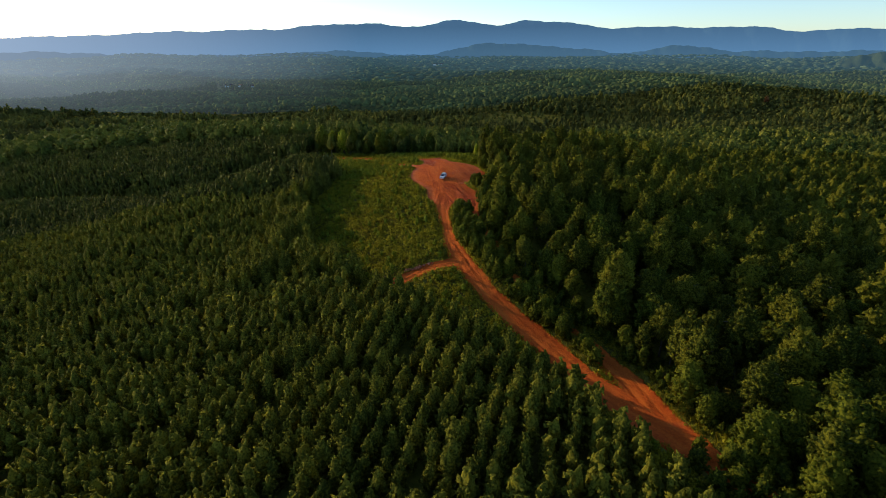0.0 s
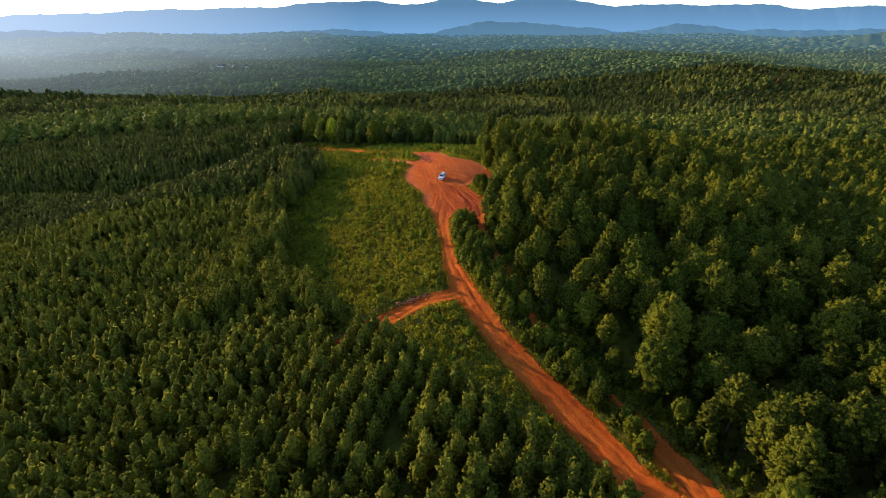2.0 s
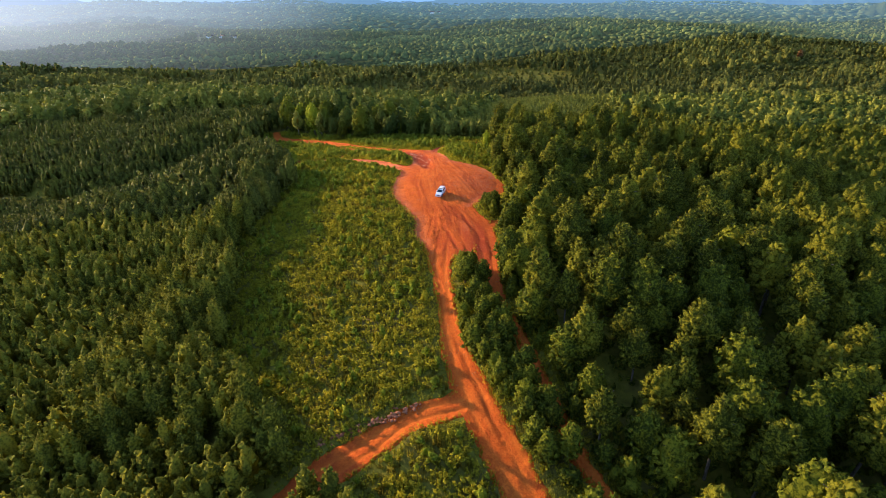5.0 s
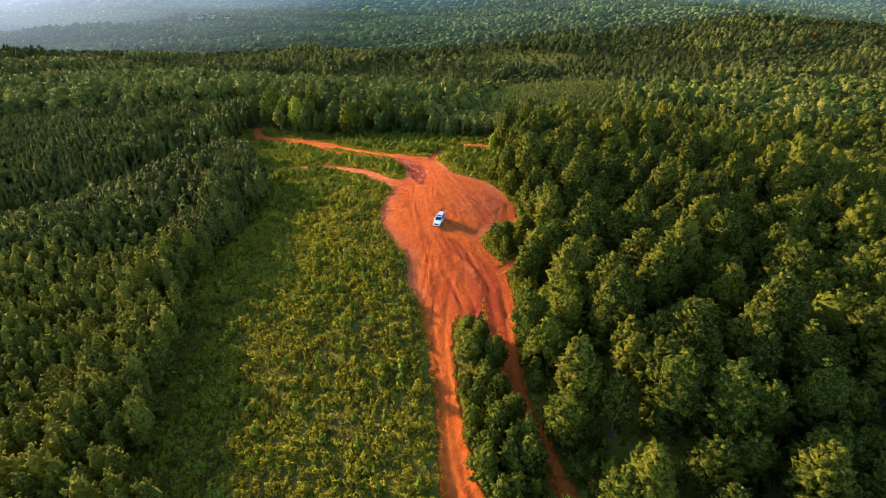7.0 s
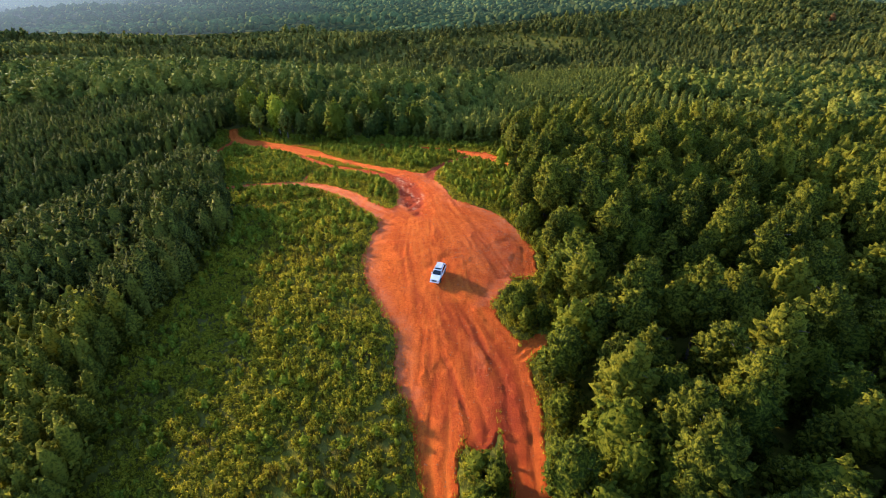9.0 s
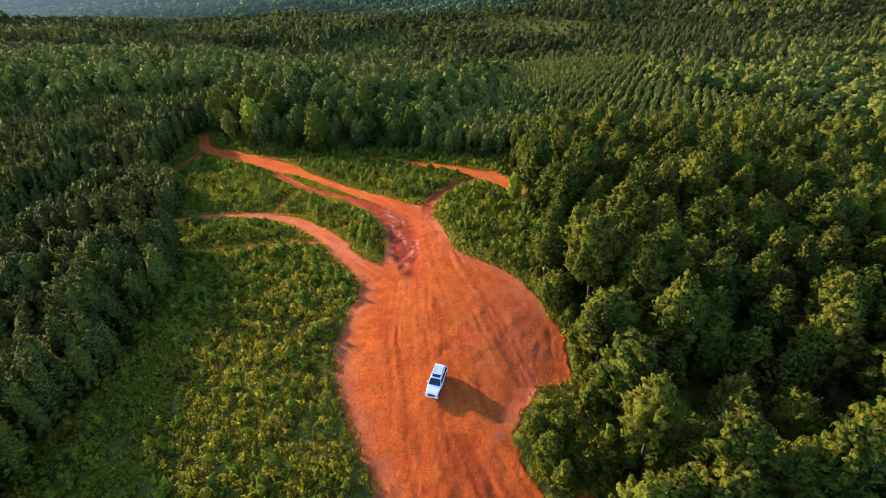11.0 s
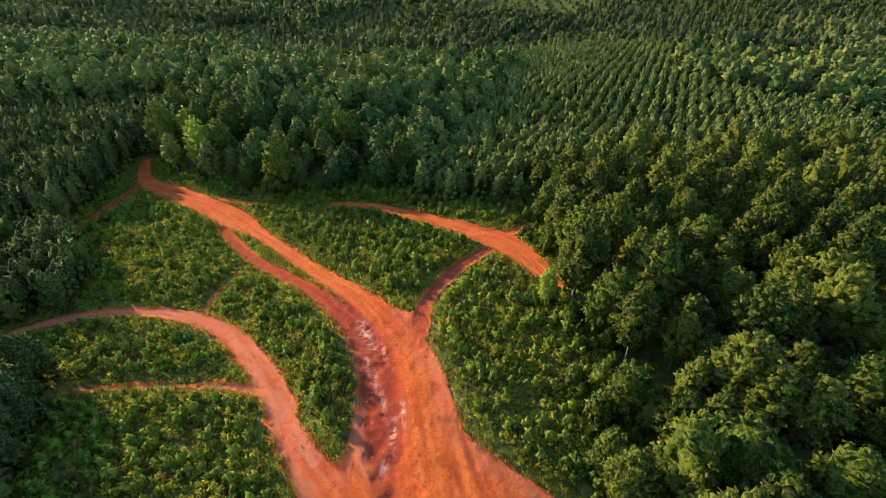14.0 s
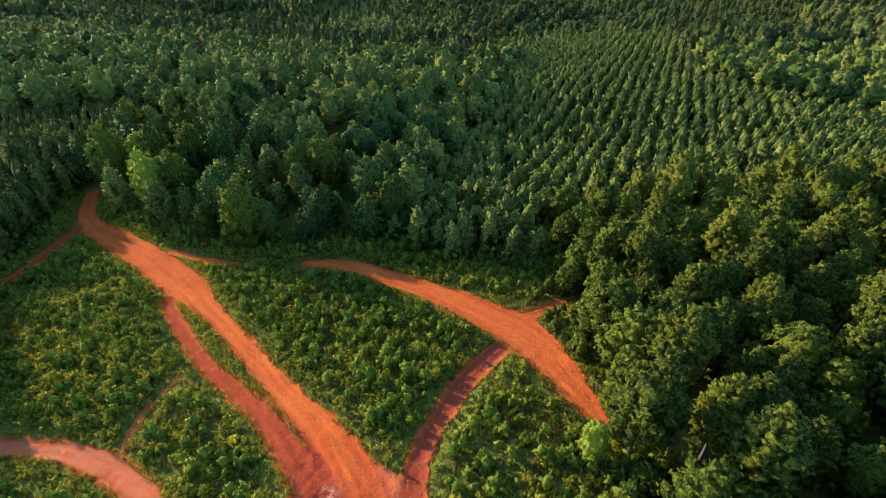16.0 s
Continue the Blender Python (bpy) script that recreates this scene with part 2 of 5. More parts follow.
# ---- dirt roads: (x, y, half width) along each centre line ----
ROADS = {
    "main": [(44, 46, 1.6), (39.5, 57, 2.4), (36.5, 63, 3.4), (33.8, 68.5, 4.2), (27.3, 80, 2.9), (24, 87.5, 3.0), (20, 95.4, 3.2), (15.2, 103.5, 2.8), (10.4, 112.7, 2.5), (6.2, 123.5, 2.5),
             (3.8, 131, 2.4), (1.6, 140, 1.7), (0.8, 148, 1.4), (0.1, 157, 1.6), (-0.5, 164, 2.1), (0.0, 172, 4.0), (0.4, 180, 6.6)],
    "pad": [(0.0, 178, 6.2), (-0.1, 187, 6.9), (-0.9, 195.3, 9.2), (-0.4, 205, 13.6), (0.7, 211.5, 14.9), (-0.2, 216.5, 12.6), (-2.7, 221.5, 10.2), (-3.6, 228, 6.9), (-4.2, 234, 5.9), (-5.0, 239, 5.5), (-7.0, 246, 5.1), (-8.8, 251, 5.0)],
    "scuff": [(5, 190, 3), (8.4, 180, 3.2), (9.6, 170, 2.6), (9.4, 161, 1.9), (10.6, 148, 1.0), (12.9, 140, 0.8), (16.2, 125, 0.8), (18.2, 117.5, 1.0), (23.5, 108.5, 0.5), (27.5, 101, 0.3), (30.8, 95, 1.0), (32.6, 88, 2.0), (34.8, 80, 2.6), (36, 68, 3)],
    "spur": [(8, 178, 1.6), (14.5, 184, 1.2)],
    "apron": [(3.2, 175, 4.2), (4.4, 169, 2.6), (4.6, 167, 1.6)],
    "corner": [(9, 212, 5.0), (14.0, 210, 2.8), (13.5, 203, 3.4)],
    "fork": [(3, 127, 2.0), (-4.7, 125.4, 2.1), (-10, 121.5, 2.4), (-16.3, 117.5, 2.5), (-21, 114, 1.4)],
    "north": [(-8.8, 251, 4.6), (-13.6, 259.6, 2.5), (-20.6, 267.8, 1.8), (-30.2, 278.6, 1.7), (-38.5, 287.5, 1.8), (-46.4, 295.8, 3.3), (-58.5, 306.6, 3.2), (-70, 315.4, 3.0), (-82, 325, 2.1), (-88, 338, 1.8)],
    "ditch": [(-9, 246, 2.5), (-15.8, 256.2, 1.8), (-24.0, 265.6, 1.35), (-32.9, 273.6, 1.25), (-41.2, 282.7, 1.2), (-47.8, 291.4, 1.3)],
    "branch": [(-3.6, 248, 1.8), (-3.1, 251.6, 1.5), (-2.5, 255.3, 1.35), (-0.4, 261.2, 1.3), (3.3, 268, 1.5), (8.3, 274.5, 1.6)],
    "east": [(19.0, 261, 0.9), (16.5, 268, 2.4), (12.6, 277.5, 3.8), (7.2, 283.4, 3.6), (0.0, 289.6, 2.8), (-9, 295.4, 2.3), (-16.5, 300, 1.9), (-25, 301.3, 1.3)],
    "wood_edge": [(-55, 308.4, 1.0), (-44, 303.6, 0.8), (-37, 302, 0.3)],
    "east_spur": [(10, 281, 1.5), (20, 287, 1.2)],
    "west_low": [(-82, 324, 1.6), (-85, 310, 1.4), (-88.4, 299, 1.3), (-96, 284, 1.3)],
    "west": [(-10.5, 223.3, 2.6), (-16.9, 231.8, 1.8), (-20.5, 238.6, 1.8), (-24.8, 244.9, 1.8), (-31.3, 252.4, 1.7), (-38.3, 257.6, 1.6), (-47.9, 261.3, 1.4), (-57.3, 262.3, 1.3), (-67, 261, 1.2), (-74, 258, 1.1), (-82, 256, 1.0)],
    "west_two": [(-22.6, 240, 0.9), (-30, 242.4, 0.55), (-41, 243.9, 0.45), (-54, 244.8, 0.4)],
    "footpath": [(-38.5, 258, 0.5), (-39, 265, 0.40), (-36.5, 274, 0.35)],
}


def curve_points(rows, step=2.0):
    """The centre line rounded through its points."""
    p = np.array(rows, float)
    q = np.vstack([2 * p[0] - p[1], p, 2 * p[-1] - p[-2]])
    out = []
    for i in range(1, len(q) - 2):
        n = max(2, int(np.hypot(*(q[i + 1] - q[i])[:2]) / step))
        for s in np.arange(n) / n:
            out.append(0.5 * (2 * q[i] + (q[i + 1] - q[i - 1]) * s + (2 * q[i - 1] - 5 * q[i] + 4 * q[i + 1] - q[i + 2]) * s * s
                              + (3 * q[i] - q[i - 1] - 3 * q[i + 1] + q[i + 2]) * s ** 3))
    out.append(p[-1])
    return np.array(out)


# lanes that wheels have drawn over the pad: no road of their own
LANES = {
    "lane_a": [(-0.3, 160, 0.5), (0.2, 172, 0.5), (-1.5, 188, 0.5), (-4.5, 205, 0.5), (-5.0, 224, 0.5), (-6.5, 242, 0.5)],
    "lane_b": [(8.8, 172, 0.5), (6.5, 184, 0.5), (2.5, 196, 0.5), (0.8, 212, 0.5), (-2.5, 228, 0.5), (-5.0, 240, 0.5)],
    "lane_d": [(6.5, 206, 0.5), (3.6, 216, 0.5), (0.6, 226, 0.5), (-1.2, 236, 0.5), (-4.6, 246, 0.5), (-10.8, 256, 0.5)],
    "lane_e": [(-2.0, 212, 0.5), (-2.6, 226, 0.5), (-3.6, 236, 0.5), (-7.0, 247, 0.5), (-13.0, 258, 0.5)],
}
LINES = {name: curve_points(rows) for name, rows in ROADS.items()}
LANE_LINES = {name: curve_points(rows) for name, rows in LANES.items()}


def road_gap(x, y, only=None):
    """Distance to the nearest road's edge (negative on the road), the offset from its centre line, its half width and the way along it."""
    x, y = np.asarray(x, float).ravel(), np.asarray(y, float).ravel()
    best = np.full(x.shape, 1e9)
    off, half, along = np.zeros(x.shape), np.ones(x.shape), np.zeros(x.shape)
    for name, p in (LINES if only is None else {**LINES, **LANE_LINES}).items():
        if only and name not in only:
            continue
        lo, hi = p[:, :2].min(0) - 25, p[:, :2].max(0) + 25
        sel = np.where((x > lo[0]) & (x < hi[0]) & (y > lo[1]) & (y < hi[1]))[0]
        if not len(sel):
            continue
        xs, ys = x[sel], y[sel]
        run = 0.0
        for a, b in zip(p[:-1], p[1:]):
            d = b[:2] - a[:2]
            ll = d @ d
            run += math.sqrt(ll)
            s = np.clip(((xs - a[0]) * d[0] + (ys - a[1]) * d[1]) / ll, 0, 1)
            ex, ey = xs - a[0] - s * d[0], ys - a[1] - s * d[1]
            w = a[2] + (b[2] - a[2]) * s
            gap = np.hypot(ex, ey) - w
            m = gap < best[sel]
            k = sel[m]
            best[k] = gap[m]
            off[k] = ((ex * d[1] - ey * d[0]) / math.sqrt(ll))[m]
            half[k] = w[m]
            along[k] = (run - (1 - s) * math.sqrt(ll))[m]
    return best, off, half, along


def wobble(x, y, scale, seed=0.0):
    """Smooth noise of about -1 to 1."""
    x, y = np.asarray(x, float) * scale + seed, np.asarray(y, float) * scale - seed
    return (np.sin(x * 1.0 + 1.7 * np.sin(y * 0.83 + seed)) + np.sin(y * 1.31 + 1.3 * np.sin(x * 1.17)) + 0.6 * np.sin(2.3 * x - 1.9 * y + seed)
            + 0.5 * np.sin(3.1 * y + 2.7 * x)) / 3.1


def grain(x, y, scale, seed=0, octaves=3):
    """Lattice noise of about -1 to 1, at scale waves a metre."""
    total, weight, out = 0.0, 1.0, 0.0
    for k in range(octaves):
        u, v = np.asarray(x, float) * scale + 17.3 * k + seed, np.asarray(y, float) * scale - 9.1 * k + 3.7 * seed
        i, j = np.floor(u), np.floor(v)
        f, g = smooth01(u - i), smooth01(v - j)

        def corner(a, b):
            h = np.sin((i + a) * 127.1 + (j + b) * 311.7 + seed * 74.7) * 43758.5453
            return 2 * (h - np.floor(h)) - 1

        n = (corner(0, 0) * (1 - f) + corner(1, 0) * f) * (1 - g) + (corner(0, 1) * (1 - f) + corner(1, 1) * f) * g
        out, total = out + weight * n, total + weight
        weight, scale = weight * 0.55, scale * 2.03
    return out / total


# ---- mesh tools ----


def mesh_of(name, verts, tris, materials, slots=None, smooth=False, normals=None, **values):
    """One mesh from arrays; values are numbers on its points, for the materials; normals round off leaf masses."""
    verts, tris = np.asarray(verts, np.float32), np.asarray(tris, np.int32)
    me = bpy.data.meshes.new(name)
    n = tris.shape[1]
    me.vertices.add(len(verts))
    me.vertices.foreach_set("co", verts.ravel())
    me.loops.add(tris.size)
    me.loops.foreach_set("vertex_index", tris.ravel())
    me.polygons.add(len(tris))
    me.polygons.foreach_set("loop_start", np.arange(0, tris.size, n, dtype=np.int32))
    for m in materials if isinstance(materials, (list, tuple)) else [materials]:
        me.materials.append(m)
    if slots is not None:
        me.polygons.foreach_set("material_index", np.asarray(slots, np.int32))
    me.polygons.foreach_set("use_smooth", np.full(len(tris), smooth))
    for key, v in values.items():
        me.attributes.new(key, "FLOAT", "POINT").data.foreach_set("value", np.asarray(v, np.float32))
    me.update(calc_edges=True)
    if normals is not None:
        me.attributes.new("custom_normal", "FLOAT_VECTOR", "POINT").data.foreach_set("vector", np.asarray(normals, np.float32).ravel())
    return me


def part(name, bm, material, parent, label=""):
    """Links a bmesh as one mesh object under a thing or a part."""
    me = bpy.data.meshes.new(name)
    bm.to_mesh(me)
    bm.free()
    me.materials.append(material)
    ob = new(name, me)
    ob.parent = parent
    return tagged(ob, label)


def piece(name, data, parent, label=""):
    ob = new(name, data)
    ob.parent = parent
    return tagged(ob, label)


# ---- ground sheet ----


def stretched(lo, hi, step, end_lo, end_hi, grow=1.13):
    """Even steps from lo to hi, then ever longer ones to the ends."""
    mid = list(np.arange(lo, hi + 0.01, step))
    s, v, up = step, hi, []
    while v < end_hi:
        s *= grow
        v += s
        up.append(min(v, end_hi))
    s, v, dn = step, lo, []
    while v > end_lo:
        s *= grow
        v -= s
        dn.append(max(v, end_lo))
    return np.array(dn[::-1] + mid + up)


def build_ground():
    xs, ys = stretched(-92, 48, 1.3, -4800, 4800), stretched(44, 335, 1.3, -900, 4800)
    gx, gy = np.meshgrid(xs, ys)
    z = land(gx, gy) + 0.06 * wobble(gx, gy, 0.9, 3.0)
    gap = road_gap(gx, gy)[0].reshape(gx.shape)
    z = z - 0.22 * smooth01(0.5 - gap / 1.2)             # roads are worn into the ground
    z = z - 0.9 * smooth01((0.40 - gap) / 1.1)           # and the clay lies on a bed of its own
    n, m = gx.shape
    i = np.arange(n * m).reshape(n, m)
    quads = np.stack([i[:-1, :-1], i[:-1, 1:], i[1:, 1:], i[1:, :-1]], -1).reshape(-1, 4)
    # beyond y = 1060 the ground emits the painted valley haze too
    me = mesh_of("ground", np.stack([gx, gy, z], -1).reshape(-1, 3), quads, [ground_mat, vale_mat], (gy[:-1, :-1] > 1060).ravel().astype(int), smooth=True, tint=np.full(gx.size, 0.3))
    tagged(new("ground", me), "weedy green and brown ground of a wooded ridge", "ground", kind="structure")


build_ground()


def build_roads():
    step = 0.3
    gx, gy = np.meshgrid(np.arange(-98, 52, step), np.arange(36, 340, step))
    n, m = gx.shape
    gap, off, half, along = (v.reshape(n, m) for v in road_gap(gx, gy))
    gap = gap + 0.75 * grain(gx, gy, 0.33, 1) + 0.50 * grain(gx, gy, 1.1, 5)
    keep = gap < 1.5
    z = land(gx, gy) + 0.06 * wobble(gx, gy, 0.9, 3.0) - 0.22 * smooth01(0.5 - gap / 1.2)
    narrow = smooth01((4.6 - half) / 2.0)
    wheel = np.exp(-((np.abs(off + 0.25 * wobble(gx, gy, 0.35, 2.0)) - 0.42 * np.minimum(half, 2.6)) / 0.34) ** 2)
    rut = wheel * (0.45 + 0.55 * narrow) * np.clip(0.75 + 0.5 * wobble(gx, gy, 0.2, 9.0), 0, 1)
    # wheel streaks along the lanes that cross the pad
    _, lane_off, _, lane_along = (v.reshape(n, m) for v in road_gap(gx, gy, ("lane_a", "lane_b", "lane_d", "lane_e", "main", "north", "ditch", "east", "west", "branch", "scuff")))
    lines = grain(lane_off * 2.0, lane_along * 0.13, 1.0, 2, 4)
    broad = grain(lane_off * 0.55, lane_along * 0.05, 1.0, 6, 2)
    streak = smooth01((lines + 0.02) / 0.4) * smooth01(1.5 - np.abs(lane_off) / 4.5) * smooth01(0.55 + 1.2 * broad)
    # arcs of turning wheels on the pad, and the churned gully north of it
    ring = np.hypot(gx + 14, gy - 176)
    arcs = smooth01((np.sin(ring * 2.1 + 3.0 * grain(gx, gy, 0.10, 4)) - 0.45) / 0.5) * smooth01((half - 4) / 4) * smooth01(0.35 + 1.4 * grain(gx, gy, 0.09, 7))
    run_x = np.interp(gy, [220, 227, 232, 238.4, 245.8, 249.3, 255, 263, 272], [-4.6, -5.8, -6.4, -7.6, -8.9, -10.8, -13.4, -19.2, -27.5])       # where water runs off the pad
    run_w = np.interp(gy, [220, 228, 236, 246, 252, 262], [0.9, 1.8, 2.4, 2.5, 2.1, 1.3])
    broken = grain(gx, gy, 0.55, 3, 4)
    gully = np.exp(-((gx - run_x + 0.5 * grain(gx, gy, 0.3, 14)) / run_w) ** 4) * smooth01((gy - 219) / 9.0) * smooth01((266 - gy) / 10.0)
    slide = np.exp(-((gx - 8.5) / 3.2) ** 2) * np.exp(-((gy - 172) / 13.0) ** 2)
    # churned clay; the last patch, at (4.6, 166), paints shade over the apron
    churned = np.clip(gully * 0.9 + slide + 0.6 * np.exp(-((np.hypot(gx - 8, gy - 206) - 4) / 5.0) ** 2) * smooth01(grain(gx, gy, 0.25, 8) + 0.3) + 0.75 * np.exp(-((gx - 4.6) / 2.2) ** 2 - ((gy - 166) / 6.0) ** 2), 0, 1)
    # dark red of the ditch; along the branch it paints shade over the track
    ditch_gap = road_gap(gx, gy, ("ditch", "branch", "west_low"))[0].reshape(n, m)
    main_gap = road_gap(gx, gy, ("main", "pad", "north", "west", "east"))[0].reshape(n, m)
    churned = np.clip(churned + 0.85 * smooth01(0.3 - ditch_gap) * smooth01(main_gap + 1.1), 0, 1)
    for cx, cy, long, wide, turn, much in ((1.0, 187.5, 7.0, 1.5, -0.25, 0.75), (4.5, 178.0, 9.0, 1.9, -0.30, 0.85), (3.6, 186.0, 5.0, 1.3, -0.35, 0.75), (-1.2, 179.0, 7.0, 0.9, -0.2, 0.5), (8.6, 176.0, 8.0, 2.4, -0.10, 1.0), (0.6, 171.0, 5.0, 1.6, 0.0, 0.7), (-4.0, 194.0, 6.0, 1.2, -0.5, 0.45)):
        u, w = (gx - cx) * math.cos(turn) + (gy - cy) * -math.sin(turn), (gx - cx) * math.sin(turn) + (gy - cy) * math.cos(turn)
        churned = np.maximum(churned, much * np.exp(-(u / wide) ** 2 - (w / long) ** 2) * smooth01(0.75 + 0.9 * lines))
    south = np.exp(-(((gx - 4.6 - 0.10 * (178 - gy)) / 4.6) ** 2) ** 2 - ((gy - 177) / 11.0) ** 4)        # deep wheel marks where the two tracks leave the pad
    marks = grain((gx - 0.30 * (178 - gy)) * 1.1, gy * 0.07, 1.0, 31, 3)
    churned = np.maximum(churned, south * (0.30 + 0.70 * smooth01((marks + 0.02) / 0.30)))
    fork_gap = road_gap(gx, gy, ("fork",))[0].reshape(n, m)
    churned = np.maximum(churned, 0.6 * smooth01(0.4 - fork_gap) * smooth01((-6 - gx) / 8) * smooth01(0.6 + broken))
    churned = np.clip(churned + gully * smooth01(0.75 + 1.3 * broken), 0, 1)
    pale = np.zeros(gx.shape)
    for cx, cy, long, wide, turn in ((-10.6, 249.6, 2.6, 0.85, 0.42), (-9.4, 246.6, 1.2, 0.5, 0.3), (-5.3, 231.6, 2.4, 0.42, 0.05), (-5.9, 227.6, 1.2, 0.45, -0.1), (-11.6, 252.6, 1.2, 0.6, 0.5), (-9.7, 243.4, 2.2, 0.30, 0.2), (-8.2, 240.0, 1.6, 0.28, 0.15), (-6.9, 236.2, 2.6, 0.26, 0.2), (-4.4, 234.6, 2.2, 0.24, 0.1), (-7.7, 245.5, 1.6, 0.25, 0.3)):
        u, w = (gx - cx) * math.cos(turn) + (gy - cy) * math.sin(turn), -(gx - cx) * math.sin(turn) + (gy - cy) * math.cos(turn)
        pale = np.maximum(pale, np.exp(-(u / wide) ** 2 - (w / long) ** 2))
    crust = smooth01(1.15 + gap / 3.2) * smooth01((half - 3) / 3) + 0.7 * np.exp(-((gx - 10) / 5.5) ** 2 - ((gy - 209) / 10.0) ** 2)
    # dried crust of the west tracks; on the branch it imitates dull shade
    side = road_gap(gx, gy, ("west", "west_two", "branch", "footpath"))[0].reshape(n, m)
    crust = 0.65 * crust + 0.95 * smooth01(0.4 - side) * smooth01((road_gap(gx, gy, ("pad", "east"))[0].reshape(n, m) + 2.0) / 4.0)
    z = z + 0.05 - 0.10 * rut * narrow - 0.05 * rut - 0.05 * arcs - 0.09 * streak + 0.05 * grain(gx, gy, 0.35, 6) + 0.05 * grain(gx, gy, 1.3, 2)
    z = z - gully * (0.26 + 0.30 * broken + 0.16 * grain(gx, gy, 1.25, 21, 2)) + slide * 0.16 * lines - south * 0.14 * smooth01(marks / 0.3)
    clear = 1 - np.exp(-(np.hypot(gx + 0.6, gy - 199.4) / 3.5) ** 4)
    z = z + clear * smooth01(-gap / 2.5) * smooth01((half - 2.6) / 2.5) * (0.05 * broad + 0.03 * grain(lane_off * 0.9, lane_along * 0.09, 1.0, 11, 2) + 0.07 * grain(gx, gy, 0.30, 12) + 0.05 * np.sin(ring * 1.3 + 2.0 * grain(gx, gy, 0.12, 4)) - 0.10 * churned)
    neck = smooth01((gy - 218) / 8.0) * smooth01((262 - gy) / 10.0) * smooth01(-gap / 1.2) * (1 - gully)
    z = z + neck * (0.10 * grain(lane_off * 1.3, lane_along * 0.12, 1.0, 51, 3) + 0.05 * grain(gx, gy, 1.4, 52, 2))
    crust = crust + 0.8 * np.exp(-((gx - run_x + 1.15 * run_w) / 0.7) ** 2) * smooth01((gy - 222) / 6.0) * smooth01((258 - gy) / 6.0)      # dried mud beside the run-off
    z = z - 0.85 * smooth01((gap - 0.0) / 1.0)          # dips under the turf at its edge
    i = np.arange(n * m).reshape(n, m)
    cell = keep[:-1, :-1] & keep[:-1, 1:] & keep[1:, 1:] & keep[1:, :-1]
    quads = np.stack([i[:-1, :-1], i[:-1, 1:], i[1:, 1:], i[1:, :-1]], -1)[cell]
    used, inverse = np.unique(quads, return_inverse=True)

    def pick(v):
        return v.ravel()[used]

    me = mesh_of("road", np.stack([pick(gx), pick(gy), pick(z)], -1), inverse.reshape(-1, 4), dirt, smooth=True,
                 rut=pick(np.clip(rut * narrow + 0.4 * arcs + 0.9 * smooth01((-lines - 0.12) / 0.3) * smooth01(1.4 - np.abs(lane_off) / 4.0), 0, 1)), streak=pick(np.clip(streak + 0.6 * neck * smooth01((grain(lane_off * 1.3, lane_along * 0.12, 1.0, 51, 3) * -1.0 - 0.08) / 0.18), 0, 1)), churned=pick(churned), pale=pick(np.clip(pale, 0, 1)), crust=pick(np.clip(crust, 0, 1)))
    tagged(new("road", me), "rutted orange-red clay tracks and a wide bare pad on the ridge", "dirt road", kind="structure")


build_roads()

# ---- trees: shapes ----


def unit(v):
    return v / np.maximum(np.linalg.norm(v, axis=1, keepdims=True), 1e-6)


def sprays(p, out, soft, size, rng, flat=0.8, slim=0.55, lift=0.0):
    """One ragged triangle a leaf spray, facing outward more or less; soft is the way that its leaf mass faces."""
    n = len(p)
    nrm = unit(out + flat * rng.normal(size=(n, 3)))
    nrm *= np.where((nrm * out).sum(1, keepdims=True) < 0, -1.0, 1.0)
    t1 = unit(np.cross(np.cross(nrm, rng.normal(size=(n, 3)) + np.array([0, 0, lift])), nrm))
    t2 = np.cross(nrm, t1)
    s = (size * rng.uniform(0.6, 1.4, n))[:, None]
    v = np.stack([p + s * 0.8 * t1, p + s * (-0.4 * t1 + slim * t2), p + s * (-0.4 * t1 - slim * t2)], 1)
    nr = unit(soft + 0.22 * nrm)
    return v.reshape(-1, 3), np.arange(3 * n).reshape(-1, 3), np.repeat(nr, 3, axis=0)


ICO = (1 + 5 ** 0.5) / 2
ICO_V = unit(np.array([(-1, ICO, 0), (1, ICO, 0), (-1, -ICO, 0), (1, -ICO, 0), (0, -1, ICO), (0, 1, ICO), (0, -1, -ICO), (0, 1, -ICO), (ICO, 0, -1), (ICO, 0, 1), (-ICO, 0, -1), (-ICO, 0, 1)], float))


def ico_faces():
    """The twenty faces of the icosahedron: all triples of near corners."""
    near = [[np.linalg.norm(ICO_V[i] - ICO_V[j]) < 1.2 for j in range(12)] for i in range(12)]
    out = []
    for i in range(12):
        for j in range(i + 1, 12):
            for k in range(j + 1, 12):
                if near[i][j] and near[j][k] and near[i][k]:
                    a, b, c = ICO_V[i], ICO_V[j], ICO_V[k]
                    out.append((i, j, k) if np.dot(np.cross(b - a, c - a), a) > 0 else (i, k, j))
    return np.array(out)


ICO_F = ico_faces()


def blob(centre, radius, rng, rough=0.22):
    """A lumpy dark core of a leaf mass."""
    return np.asarray(centre) + ICO_V * np.asarray(radius) * (1 + rough * rng.normal(size=(12, 1))), ICO_F


